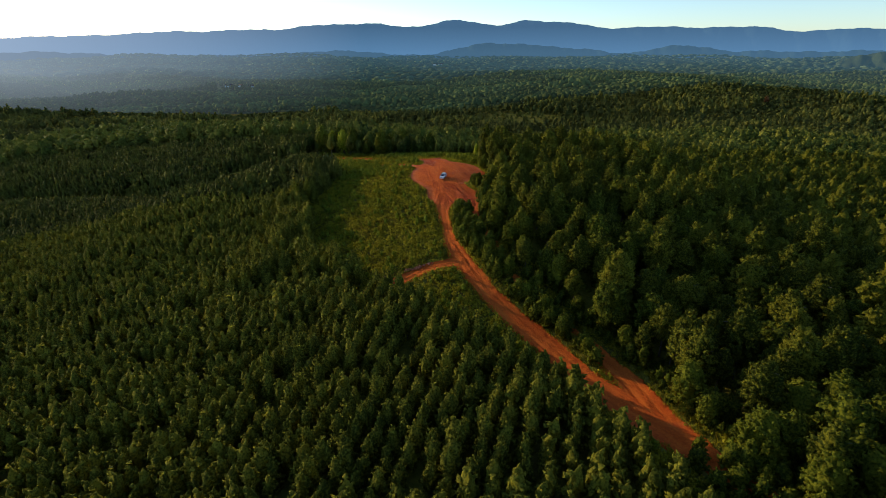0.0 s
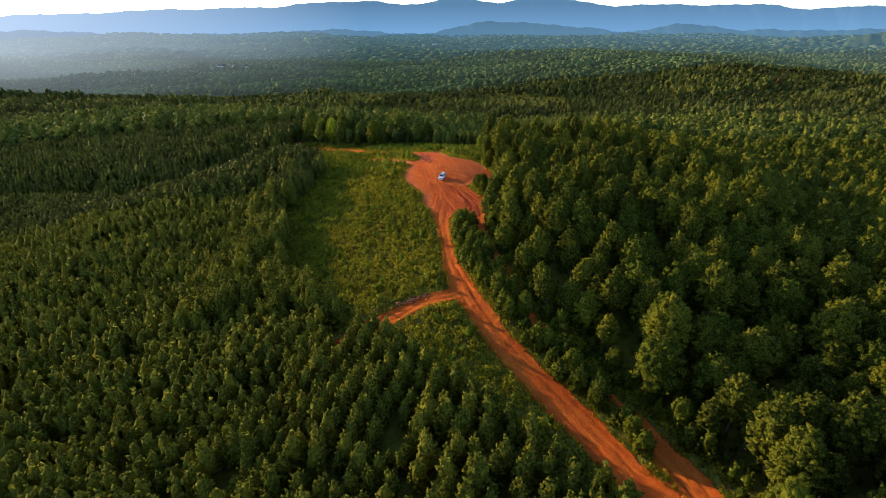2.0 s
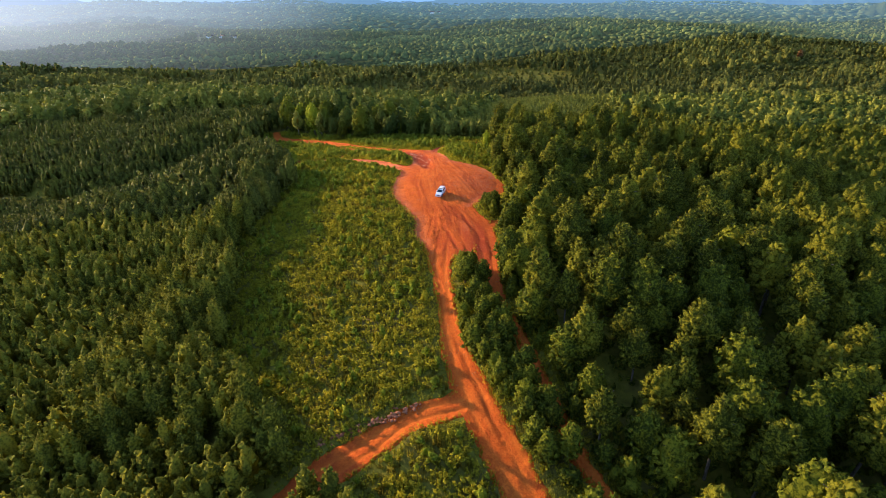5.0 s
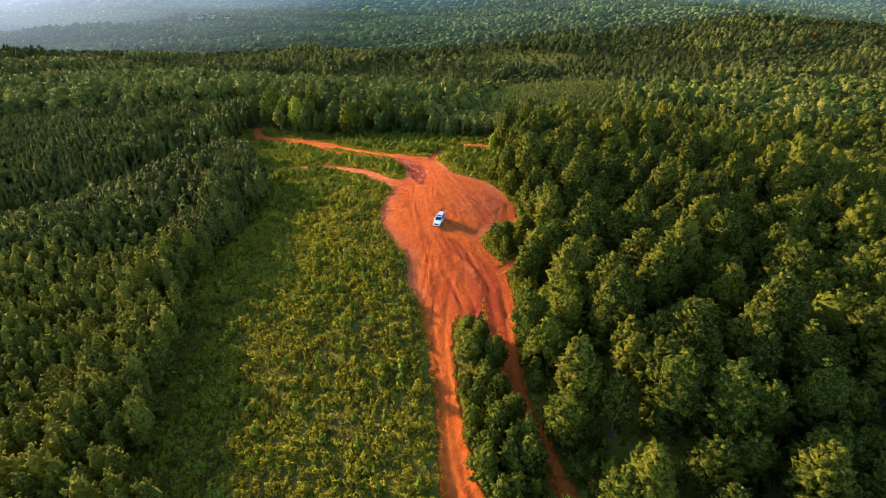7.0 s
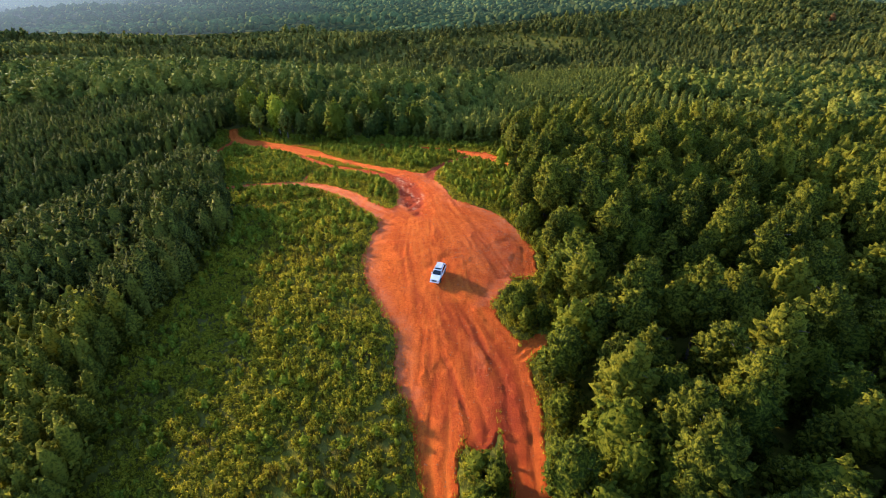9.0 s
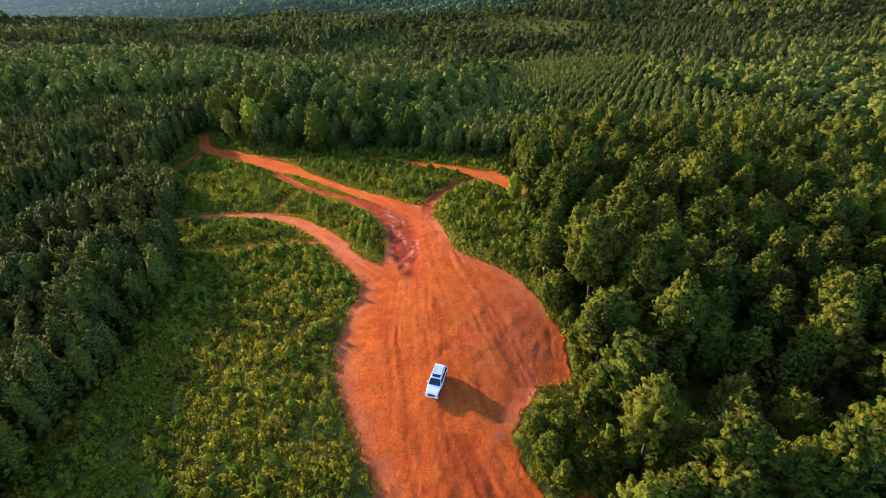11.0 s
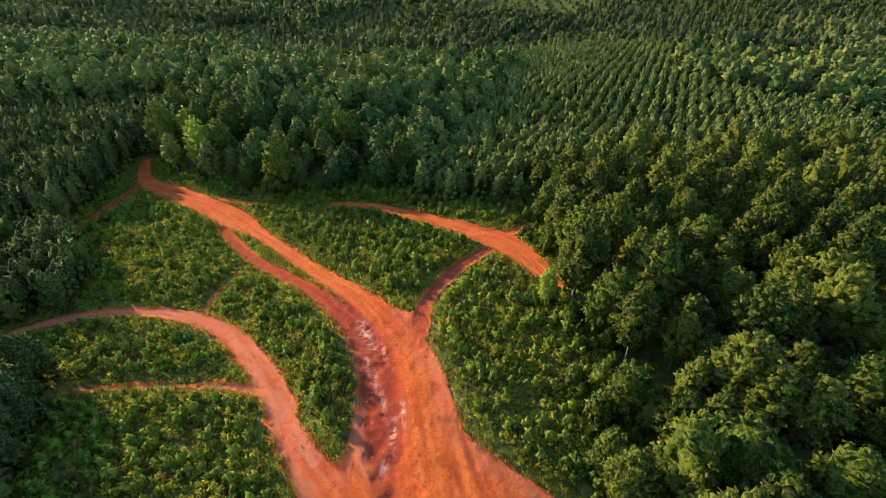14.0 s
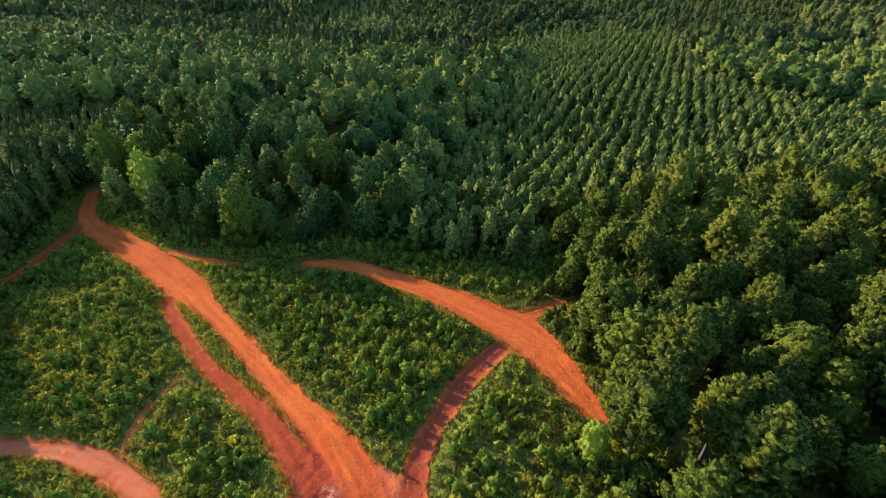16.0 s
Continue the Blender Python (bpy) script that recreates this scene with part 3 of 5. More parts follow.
def rod(a, b, ra, rb, sides=5):
    """A tapered limb from a to b."""
    a, b = np.asarray(a, float), np.asarray(b, float)
    d = (b - a) / np.linalg.norm(b - a)
    u = np.cross(d, (0.31, 0.77, 0.2))
    u /= np.linalg.norm(u)
    w = np.cross(d, u)
    ang = np.arange(sides) * 2 * math.pi / sides
    ring = np.cos(ang)[:, None] * u + np.sin(ang)[:, None] * w
    v = np.vstack([a + ra * ring, b + rb * ring])
    k = np.arange(sides)
    j = (k + 1) % sides
    return v, np.vstack([np.stack([k, j, sides + j], 1), np.stack([k, sides + j, sides + k], 1)])


def joined(pieces):
    """Several meshes, with or without normals, as one."""
    counts = np.cumsum([0] + [len(q[0]) for q in pieces])
    return tuple(np.vstack(col) for col in zip(*[(q[0], q[1] + n, *q[2:]) for q, n in zip(pieces, counts)]))


def point_normals(v, f):
    """Normals at the points of a mesh."""
    a = np.cross(v[f[:, 1]] - v[f[:, 0]], v[f[:, 2]] - v[f[:, 0]])
    out = np.zeros_like(v)
    for i in range(3):
        np.add.at(out, f[:, i], a)
    return unit(out)


def leaf_core(rng, z0, z1, outline, fill, rings, sides, wild):
    """The lumpy inside of a crown."""
    f = (np.arange(rings) + 0.25) / rings
    ang = (np.arange(sides) * 2 * math.pi / sides)[None, :] + np.arange(rings)[:, None] * math.pi / sides
    r = outline(f)[:, None] * fill * (1 + wild * rng.normal(size=(rings, sides)))
    z = z0 + (z1 - z0) * (f[:, None] + 0.35 * wild * rng.normal(size=(rings, sides)) / rings)
    v = np.stack([r * np.cos(ang), r * np.sin(ang), z], -1).reshape(-1, 3)
    nr = unit(np.stack([np.cos(ang), np.sin(ang), np.broadcast_to(1.9 * (f[:, None] - 0.42), ang.shape)], -1).reshape(-1, 3))
    nr = unit(nr + 0.45 * rng.normal(size=nr.shape))
    v = np.vstack([v, (0, 0, z1 - 0.04 * (z1 - z0))])
    nr = np.vstack([nr, (0, 0, 1)])
    k = np.arange(sides)
    j = (k + 1) % sides
    faces = []
    for i in range(rings - 1):
        a, b, c, d = i * sides + k, i * sides + j, (i + 1) * sides + j, (i + 1) * sides + k
        faces += [np.stack([a, b, d], 1), np.stack([b, c, d], 1)]
    top = (rings - 1) * sides
    faces.append(np.stack([top + k, top + j, np.full(sides, rings * sides)], 1))
    return v, np.vstack(faces), nr


def tufts_of(c, way, wide, long, rng, sides=6):
    """Pointed tufts of foliage, each a ragged cone along its way."""
    n = len(c)
    way = unit(way)
    u = unit(np.cross(way, rng.normal(size=(n, 3))))
    w = np.cross(way, u)
    ang = (np.arange(sides) * 2 * math.pi / sides)[None, :] + rng.normal(0, 0.25, (n, sides))
    spoke = np.cos(ang)[..., None] * u[:, None] + np.sin(ang)[..., None] * w[:, None]
    r = wide[:, None] * rng.uniform(0.62, 1.3, (n, sides))
    back = long[:, None] * rng.uniform(0.15, 0.55, (n, sides))
    ring = c[:, None] + r[..., None] * spoke - back[..., None] * way[:, None]
    tip = c + (long * rng.uniform(0.55, 0.85, n))[:, None] * way + 0.15 * wide[:, None] * rng.normal(size=(n, 3))
    v = np.concatenate([ring, tip[:, None]], 1)
    nr = np.concatenate([0.85 * spoke + 0.45 * way[:, None] + 0.25 * rng.normal(size=spoke.shape), way[:, None]], 1)
    k = np.arange(sides)
    f = np.stack([k, (k + 1) % sides, np.full(sides, sides)], 1)
    f = (f[None] + (np.arange(n) * (sides + 1))[:, None, None]).reshape(-1, 3)
    return v.reshape(-1, 3), f, unit(nr.reshape(-1, 3))


def leafy_crown(rng, z0, z1, outline, clumps, clump, n, leaf, lift=0.3, long=1.5, sides=6, slim=0.5, fill=0.6, flat=0.8, rings=3):
    """A crown: tufts of foliage and loose sprays set over an outline (radius at each height from 0 to 1) round a lumpy inside."""
    grid = np.linspace(0.02, 1.0, 60)
    share = np.cumsum(outline(grid) + 0.12 * outline(grid).max())
    f = np.interp((np.arange(clumps) + rng.uniform(0.1, 0.9, clumps)) / clumps, share / share[-1], grid)
    ang = np.arange(clumps) * 2.39996 + rng.normal(0, 0.35, clumps)
    reach = outline(f) * rng.uniform(0.66, 1.04, clumps)
    c = np.stack([reach * np.cos(ang), reach * np.sin(ang), z0 + (z1 - z0) * f], 1)
    c[:, 2] -= 0.6 * clump * f
    face = unit(np.stack([np.cos(ang), np.sin(ang), 2.0 * (f - 0.40)], 1))
    r = clump * rng.uniform(0.7, 1.35, clumps) * (1.1 - 0.4 * f)
    way = face + np.array([0, 0, lift]) + 0.25 * rng.normal(size=face.shape)
    k = rng.choice(clumps, size=n, p=r ** 2 / (r ** 2).sum())
    d = unit(rng.normal(size=(n, 3)) + 0.8 * face[k] + np.array([0, 0, 0.3 + 0.4 * lift]))
    p = c[k] + r[k][:, None] * d * rng.uniform(0.7, 1.15, (n, 1))
    soft = unit(0.6 * d + 0.6 * face[k])
    return joined([sprays(p, d, soft, leaf, rng, flat, slim, lift), tufts_of(c, way, r, r * long, rng, sides), leaf_core(rng, z0 + 0.05 * (z1 - z0), z1 - 0.6 * clump, outline, fill, rings, 5, 0.15)])


def outline_of(width, *radii):
    """A crown's outline: the share of its width at even heights from foot to tip."""
    at = np.linspace(0, 1, len(radii))
    return lambda f: width * np.interp(f, at, radii)


def old_pine(rng, detail=2):
    """A forest pine about 12 m high: bare stem below, a full rounded crown of tufted boughs."""
    h, foot = 12.0, rng.uniform(2.8, 4.4)
    shape = outline_of(rng.uniform(2.1, 2.7), 0.45, 0.84, 1.0, 0.94, 0.76, 0.50, 0.16)
    clumps, clump, n, leaf, sides = ((15, 1.15, 26, 0.85, 5), (60, 0.62, 150, 0.33, 5), (120, 0.50, 620, 0.27, 6))[detail]
    crown = leafy_crown(rng, foot, h, shape, clumps, clump, n, leaf, 0.55, 1.5, sides, 0.42, (0.7, 0.7, 0.72)[detail])
    limbs = []
    for i in range(9):
        z, ang = foot + 0.6 + i * 0.7, i * 2.4
        limbs.append(rod((0, 0, z - 0.6), (1.7 * math.cos(ang), 1.7 * math.sin(ang), z + 0.2), 0.07, 0.03, 3))
    return crown, joined([rod((0, 0, -0.6), (0, 0, 5), 0.19, 0.14, 6), rod((0, 0, 5), (0, 0, h - 0.9), 0.14, 0.04, 5)] + limbs)


def young_pine(rng, detail=2, h=7.0, wide=1.5):
    """A planted pine: a full cone of rising shoots down to near the ground."""
    shape = outline_of(wide, 0.60, 0.92, 1.0, 0.97, 0.88, 0.73, 0.52, 0.22)
    clumps, clump, n, leaf, sides = ((8, 0.70, 8, 0.50, 4), (20, 0.49, 40, 0.25, 5), (50, 0.33, 190, 0.20, 5))[detail]
    s = wide / 1.5
    crown = leafy_crown(rng, 0.09 * h, h, shape, clumps, clump * s, n, leaf * s, 0.65, 1.45, sides, 0.42, 0.74, rings=2 + (detail > 0))
    return crown, rod((0, 0, -0.5), (0, 0, h * 0.8), 0.11, 0.03, 5)


def broad_tree(rng, detail=2, h=10.0, wide=2.7, foot=1.3):
    """A broad-leaved tree: billowing leaf masses on rising limbs, leafy nearly to the ground."""
    shape = outline_of(wide, 0.55, 0.88, 1.0, 0.98, 0.86, 0.62, 0.15)
    clumps, clump, n, leaf, sides = ((14, 0.44, 30, 0.30, 5), (58, 0.235, 150, 0.125, 5), (110, 0.185, 640, 0.098, 6))[detail]
    crown = leafy_crown(rng, foot, h, shape, clumps, clump * wide, n, leaf * wide, 0.2, 1.1, sides, 0.58, 0.74, 0.85)
    limbs = []
    for i in range(10):
        z, ang = foot + (h - foot) * (0.1 + 0.07 * i), i * 2.4
        limbs.append(rod((0, 0, max(0.5, z - 1.4)), (0.7 * wide * math.cos(ang), 0.7 * wide * math.sin(ang), z + 0.3), 0.08, 0.03, 3))
    return crown, joined([rod((0, 0, -0.5), (0.1, 0.05, h * 0.75), 0.17, 0.05, 6)] + limbs)


def bush(rng):
    """A low leafy bush about 4.4 m high, leafy to the ground."""
    shape = outline_of(1.5, 0.75, 1.0, 0.98, 0.86, 0.60, 0.15)
    crown = leafy_crown(rng, 0.15, 4.4, shape, 40, 0.36, 200, 0.20, 0.4, 1.3, 5, 0.55, 0.7, 0.85)
    return crown, rod((0, 0, -0.3), (0, 0, 2.6), 0.08, 0.03, 5)


def shrub(rng, n, h=1.2, wide=0.8):
    """A small shrub of the clearing: a loose clump of rising sprigs."""
    k = max(3, n // 7)
    ang, u = np.arange(k) * 2.4 + rng.normal(0, 0.4, k), (np.arange(k) + 0.5) / k
    c = np.stack([wide * 0.75 * np.sqrt(u) * np.cos(ang), wide * 0.75 * np.sqrt(u) * np.sin(ang), h * (0.62 - 0.35 * u) * rng.uniform(0.7, 1.2, k)], 1)
    way = np.stack([0.8 * u * np.cos(ang), 0.8 * u * np.sin(ang), np.ones(k)], 1) + 0.2 * rng.normal(size=(k, 3))
    stems = tufts_of(c, way, np.full(k, 0.29 * wide), np.full(k, 0.55 * h), rng, 4)
    i = rng.integers(0, k, n)
    d = unit(rng.normal(size=(n, 3)) + (0, 0, 0.7))
    return joined([stems, sprays(c[i] + 0.45 * wide * d * rng.uniform(0.4, 1.1, (n, 1)), d, unit(d + 0.5 * way[i]), 0.23, rng, 0.9, 0.42, 0.9)])


def weed(rng, n):
    """A clump of upright stems."""
    ang, r = rng.uniform(0, 6.283, n), 0.45 * rng.uniform(0, 1, n) ** 0.6
    p = np.stack([r * np.cos(ang), r * np.sin(ang), np.full(n, 0.12)], 1)
    h = rng.uniform(0.5, 1.15, n)[:, None]
    d = np.stack([0.35 * np.cos(ang) * r / 0.45, 0.35 * np.sin(ang) * r / 0.45, np.ones(n)], 1) + 0.2 * rng.normal(size=(n, 3))
    side = unit(np.cross(d, rng.normal(size=(n, 3)))) * 0.07
    v = np.stack([p + h * d, p - side - (0, 0, 0.3), p + side - (0, 0, 0.3)], 1).reshape(-1, 3)
    soft = unit(np.stack([np.cos(ang), np.sin(ang), np.full(n, 0.9)], 1))
    return v, np.arange(3 * n).reshape(-1, 3), np.repeat(soft, 3, axis=0)


def canopy(rng):
    """A far leafy tree."""
    return leafy_crown(rng, 2.0, 10.4, outline_of(3.0, 0.7, 1.0, 0.95, 0.62, 0.1), 7, 1.75, 6, 1.0, 0.25, 1.0, 5, 0.55, 0.85, rings=2)


def far_pine(rng):
    """A far pine."""
    return leafy_crown(rng, 1.0, 10.6, outline_of(2.3, 0.9, 1.0, 0.8, 0.5, 0.06), 7, 1.2, 5, 0.9, 0.9, 1.7, 4, 0.45, 0.8, rings=2)


def small_canopy(rng):
    """The top of a very far tree."""
    return leaf_core(rng, 3.4, 8.6, outline_of(3.4, 1.0, 0.95, 0.55), 1.0, 2, 5, 0.2)


# ---- where things grow ----
PLANT_EDGE = ([-200, 20, 64, 81, 90, 112, 118, 136, 149, 162, 187, 200, 213, 222, 232, 240, 252, 264, 274, 288, 300], [44, 38, 27.5, 19.0, 9.5, -11.5, -20, -33, -42.5, -45.5, -51.5, -50.5, -49.0, -47.8, -49.5, -53.0, -58.0, -64, -66, -78, -92])
FOREST_EDGE = ([-200, 20, 66, 80, 88, 96, 109, 119, 136, 145, 160, 172, 180, 186, 200, 212, 219, 235, 250, 262, 270, 284, 292, 304], [58, 50, 40.5, 37, 34.6, 32, 25.3, 20.4, 16.0, 13.4, 11.6, 12.4, 13.2, 16.2, 16.2, 17.4, 16.0, 16.6, 18.2, 21.5, 19, 17, 19, 22])
NORTH_EDGE = ([-92, -83, -71, -57, -40, -20, -5, 5, 14, 22], [338, 332, 322, 314, 308, 308.5, 306.5, 301, 293, 291])


def stand(x, y):
    """What grows at each place: 0 open scrub, 1 plantation, 2 old pine wood, 3 broad-leaved wood, 4 mixed wood, 5 the far plantation, 6 bushes between the tracks."""
    x, y = np.asarray(x, float), np.asarray(y, float)
    kind = np.zeros(x.shape, int)
    kind[(y < 300) & (x < np.interp(y, *PLANT_EDGE))] = 1
    kind[(y > 247) & (y < 262) & (x > -98) & (kind == 1)] = 0        # open strip beside the west track
    kind[(y < 304) & (x > np.interp(y, *FOREST_EDGE))] = 2
    north = (y >= 300) & (y > np.interp(x, *NORTH_EDGE)) | (y >= 304) & (x > 21)
    kind[north] = 4
    kind[north & (x < -8) & (x > -100) & (y < np.interp(x, *NORTH_EDGE) + 42)] = 3
    kind[(y >= 300) & (x < -91) & (y < 390) & (x > -330)] = 1
    far = (x > -8 + 0.27 * (y - 315)) & (y < 615) & (x < 126 + np.where(y > 467, 0.32 * (y - 467), 0.8 * (467 - y)))
    kind[north & far] = 5
    kind[(y < 318 + 0.28 * (x - 18)) & (y >= 300) & (x > 20)] = 2
    second = np.interp(y, [82, 88, 96, 109, 118, 125, 140, 148, 160, 168], [31.6, 30.6, 29, 22, 17.2, 15.5, 12, 9.2, 6.8, 5.8])
    first = np.interp(y, [82, 88, 96, 103.5, 112.7, 123.5, 131, 140, 148, 168], [29.4, 27.2, 23.5, 18.3, 13.3, 9.0, 6.5, 3.6, 2.6, 2.4])
    kind[(y > 82) & (y < 163.5) & (x > first) & (x < second)] = 6
    return kind


def scatter_grid(x0, x1, y0, y1, step, rng, jitter=0.42, turn=0.0, across=None):
    """Places on a jittered grid, its rows turned by so many degrees."""
    w, h = x1 - x0, y1 - y0
    r = math.hypot(w, h) / 2
    g = np.arange(-r, r, step)
    x, y = (v.ravel() for v in np.meshgrid(np.arange(-r, r, across or step), g))
    x, y = x + rng.uniform(-jitter, jitter, x.size) * step, y + rng.uniform(-jitter, jitter, x.size) * step
    c, s = math.cos(radians(turn)), math.sin(radians(turn))
    x, y = c * x - s * y + (x0 + x1) / 2, s * x + c * y + (y0 + y1) / 2
    m = (x > x0) & (x < x1) & (y > y0) & (y < y1)
    return x[m], y[m]


def in_view(x, y):
    """The wedge of country ahead of the flight line, with a margin."""
    return np.abs(x) < 0.93 * (np.maximum(y, -20) + 35) + 62


def strew(name, shapes, x, y, size, material, rng, label, category, tall=None, sink=0.05, tint=None):
    """Many plants as one mesh: each is one of the shapes, turned, scaled and set on the ground; tint is one number a plant."""
    z = land(x, y)
    which = rng.integers(0, len(shapes), len(x))
    tint = rng.uniform(0, 1, len(x)) if tint is None else tint
    tall = np.ones(len(x)) if tall is None else tall
    V, F, N, T, n = [], [], [], [], 0
    for k, shape in enumerate(shapes):
        v, f = shape[:2]
        nr = shape[2] if len(shape) > 2 else point_normals(v, f)
        s = np.where(which == k)[0]
        if not len(s):
            continue
        a = rng.uniform(0, 6.283, len(s))
        c, d = np.cos(a)[:, None], np.sin(a)[:, None]
        q, w = np.empty((len(s), len(v), 3), np.float32), np.empty((len(s), len(v), 3), np.float32)
        q[:, :, 0] = (c * v[:, 0] - d * v[:, 1]) * size[s][:, None] + x[s][:, None]
        q[:, :, 1] = (d * v[:, 0] + c * v[:, 1]) * size[s][:, None] + y[s][:, None]
        q[:, :, 2] = v[:, 2] * (size[s] * tall[s])[:, None] + (z[s] - sink)[:, None]
        w[:, :, 0], w[:, :, 1], w[:, :, 2] = c * nr[:, 0] - d * nr[:, 1], d * nr[:, 0] + c * nr[:, 1], nr[:, 2]
        V.append(q.reshape(-1, 3)), N.append(w.reshape(-1, 3))
        F.append((f[None] + (np.arange(len(s)) * len(v))[:, None, None] + n).reshape(-1, 3))
        T.append(np.repeat(tint[s], len(v)))
        n += len(s) * len(v)
    if not V:
        return
    me = mesh_of(name, np.vstack(V), np.vstack(F), material, smooth=True, normals=np.vstack(N), tint=np.concatenate(T))
    tagged(new(name, me), label, category, kind="stuff")


class Nursery:
    """Single trees: a few shapes of a kind, each built once and then copied to its places."""

    def __init__(self, name, shapes, leaf, label, category, group):
        self.meshes = []
        for crown, stem in shapes:
            r = np.full(len(crown[0]), -1.0)
            self.meshes.append((mesh_of("crown", crown[0], crown[1], leaf, smooth=True, normals=crown[2], tint=r), mesh_of("trunk", *stem, bark, smooth=True)))
        self.first = [None] * len(shapes)
        self.name, self.label, self.category, self.group = name, label, category, group

    def plant(self, x, y, size, rng, tall=1.0, shape=None, label=""):
        k = int(rng.integers(0, len(self.meshes))) if shape is None else shape
        m = pose(x, y, float(land(x, y)) - 0.05, rng.normal(0, 2), rng.normal(0, 2), rng.uniform(0, 360)) @ Matrix.Diagonal((size, size, size * tall, 1))
        if self.first[k] is None:
            root = tagged(new(self.name), self.label, self.category, self.group)
            piece("trunk", self.meshes[k][1], root)
            piece("crown", self.meshes[k][0], root)
            self.first[k] = root
            root.matrix_basis = m
            ob = root
        else:
            src = self.first[k]
            s = src.scale
            ob = copy_thing(src, m @ Matrix.Diagonal((1 / s[0], 1 / s[1], 1 / s[2], 1)))
        if label:
            ob["label"] = label
        return ob


rng = np.random.default_rng(7)

old_shapes = [old_pine(rng) for _ in range(7)]
young_shapes = [young_pine(rng, 2, rng.uniform(6.6, 7.5), rng.uniform(1.35, 1.65)) for _ in range(7)]
broad_shapes = [broad_tree(rng, 2, rng.uniform(9, 11.5), rng.uniform(2.4, 3.1)) for _ in range(6)]
bush_shapes = [bush(rng) for _ in range(5)]
sapling_shapes = [young_pine(rng, 1, 2.2, 0.66) for _ in range(4)]

rust_tree = Nursery("broadleaf_tree", broad_shapes[:1], leaves_rust, "rust-brown dying tree in the green valley wood", "tree", "broad-leaved trees")
rust_tree.plant(553, 909, 1.6, rng, 1.0)

# the old wood beside the tracks, tree by tree near the flight, joined further off
x, y = scatter_grid(10, 330, -40, 420, 5.5, rng, 0.42)
k = stand(x, y)
gap = road_gap(x, y)[0]
m = (k == 2) & (gap > 1.1) & in_view(x, y)
x, y = x[m], y[m]
depth = x - np.interp(y, *FOREST_EDGE)
leafy = rng.uniform(0, 1, len(x)) < np.where(depth < 6, 0.62, np.where(depth < 22, 0.36, 0.2))
near_zone = (y > 48) & (y < 306)
order = np.argsort(np.where(near_zone, depth, 1e6 + depth))
single_pine = [i for i in order if not leafy[i] and near_zone[i]][:296]
single_broad = [i for i in order if leafy[i] and near_zone[i]][:125]
pines = Nursery("pine_tree", old_shapes, needles_old, "tall green pine with a bare lower trunk and tufted boughs", "tree", "pines of the old wood")
broads = Nursery("broadleaf_tree", broad_shapes, leaves_broad, "dense dark green broad-leaved tree at the wood's edge", "tree", "broad-leaved trees")
lime = Nursery("broadleaf_tree", broad_shapes[:2], leaves_lime, "bright yellow-green young leafy tree", "tree", "broad-leaved trees")
for i in single_pine:
    pines.plant(x[i], y[i], rng.uniform(0.8, 1.45), rng, rng.uniform(0.82, 1.08))
for i in single_broad:
    edge = depth[i] < 4
    broads.plant(x[i], y[i], rng.uniform(0.6, 1.15) if edge else rng.uniform(0.95, 1.45), rng, rng.uniform(0.8, 1.05))
rest = np.ones(len(x), bool)
rest[single_pine] = rest[single_broad] = False
lite_old = [old_pine(rng, 1)[0] for _ in range(6)]
lite_broad = [broad_tree(rng, 1)[0] for _ in range(6)]
s = rest & ~leafy & (x > 115)
least_old = [old_pine(rng, 0)[0] for _ in range(7)]
strew("pine_wood", least_old, x[s], y[s], rng.uniform(1.0, 1.6, s.sum()), needles_old, rng, "old pine wood further down the slope", "trees", rng.uniform(0.75, 1.1, s.sum()))
s = rest & ~leafy & (x <= 115)
strew("pine_wood", lite_old, x[s], y[s], rng.uniform(1.0, 1.6, s.sum()), needles_old, rng, "dense old pine wood on the slope", "trees", rng.uniform(0.75, 1.1, s.sum()))
s = rest & leafy
strew("broadleaf_wood", lite_broad, x[s], y[s], rng.uniform(0.95, 1.3, s.sum()), leaves_broad, rng, "broad-leaved trees among the pines", "trees")

# bushes and small trees on the strip between the two tracks, and the leafy clump beside the pad
x, y = scatter_grid(0, 34, 80, 164, 2.3, rng, 0.4)
gap = road_gap(x, y)[0]
m = (stand(x, y) == 6) & (gap > 0.8)
bushes = Nursery("bush", bush_shapes, leaves_broad, "low bushy green tree on the strip between two clay tracks", "bush", "bushes along the tracks")
for px, py in zip(x[m], y[m]):
    if rng.uniform(0, 1) < 0.16:
        broads.plant(px, py, rng.uniform(0.45, 0.75), rng, rng.uniform(0.85, 1.1), label="leafy green tree on the strip between two clay tracks")
    else:
        bushes.plant(px, py, rng.uniform(0.5, 1.3), rng, rng.uniform(0.8, 1.15))
x, y = scatter_grid(35, 54, 44, 62, 2.4, rng, 0.45)
m = (y < 61.5 - 0.25 * (x - 36)) & (rng.uniform(0, 1, len(x)) < 0.75)
for px, py in zip(x[m], y[m]):
    bushes.plant(px, py, rng.uniform(0.6, 1.2), rng, rng.uniform(0.85, 1.15), label="green bush growing over the end of the clay track")
for px, py, ps in ((11.6, 188.5, 0.62), (13.2, 191.5, 0.55), (10.8, 191.8, 0.45), (12.4, 186.0, 0.45), (17.0, 214.5, 0.8), (18.5, 221.0, 0.78), (16.5, 226.5, 0.7)):
    broads.plant(px, py, ps, rng, 0.95, label="leafy green tree standing out over the clay pad")

for px, py, ps in ((15.9, 255.4, 0.55), (-50.0, 330.0, 1.0), (-22.0, 318.0, 0.8)):
    lime.plant(px, py, ps, rng, 1.15)

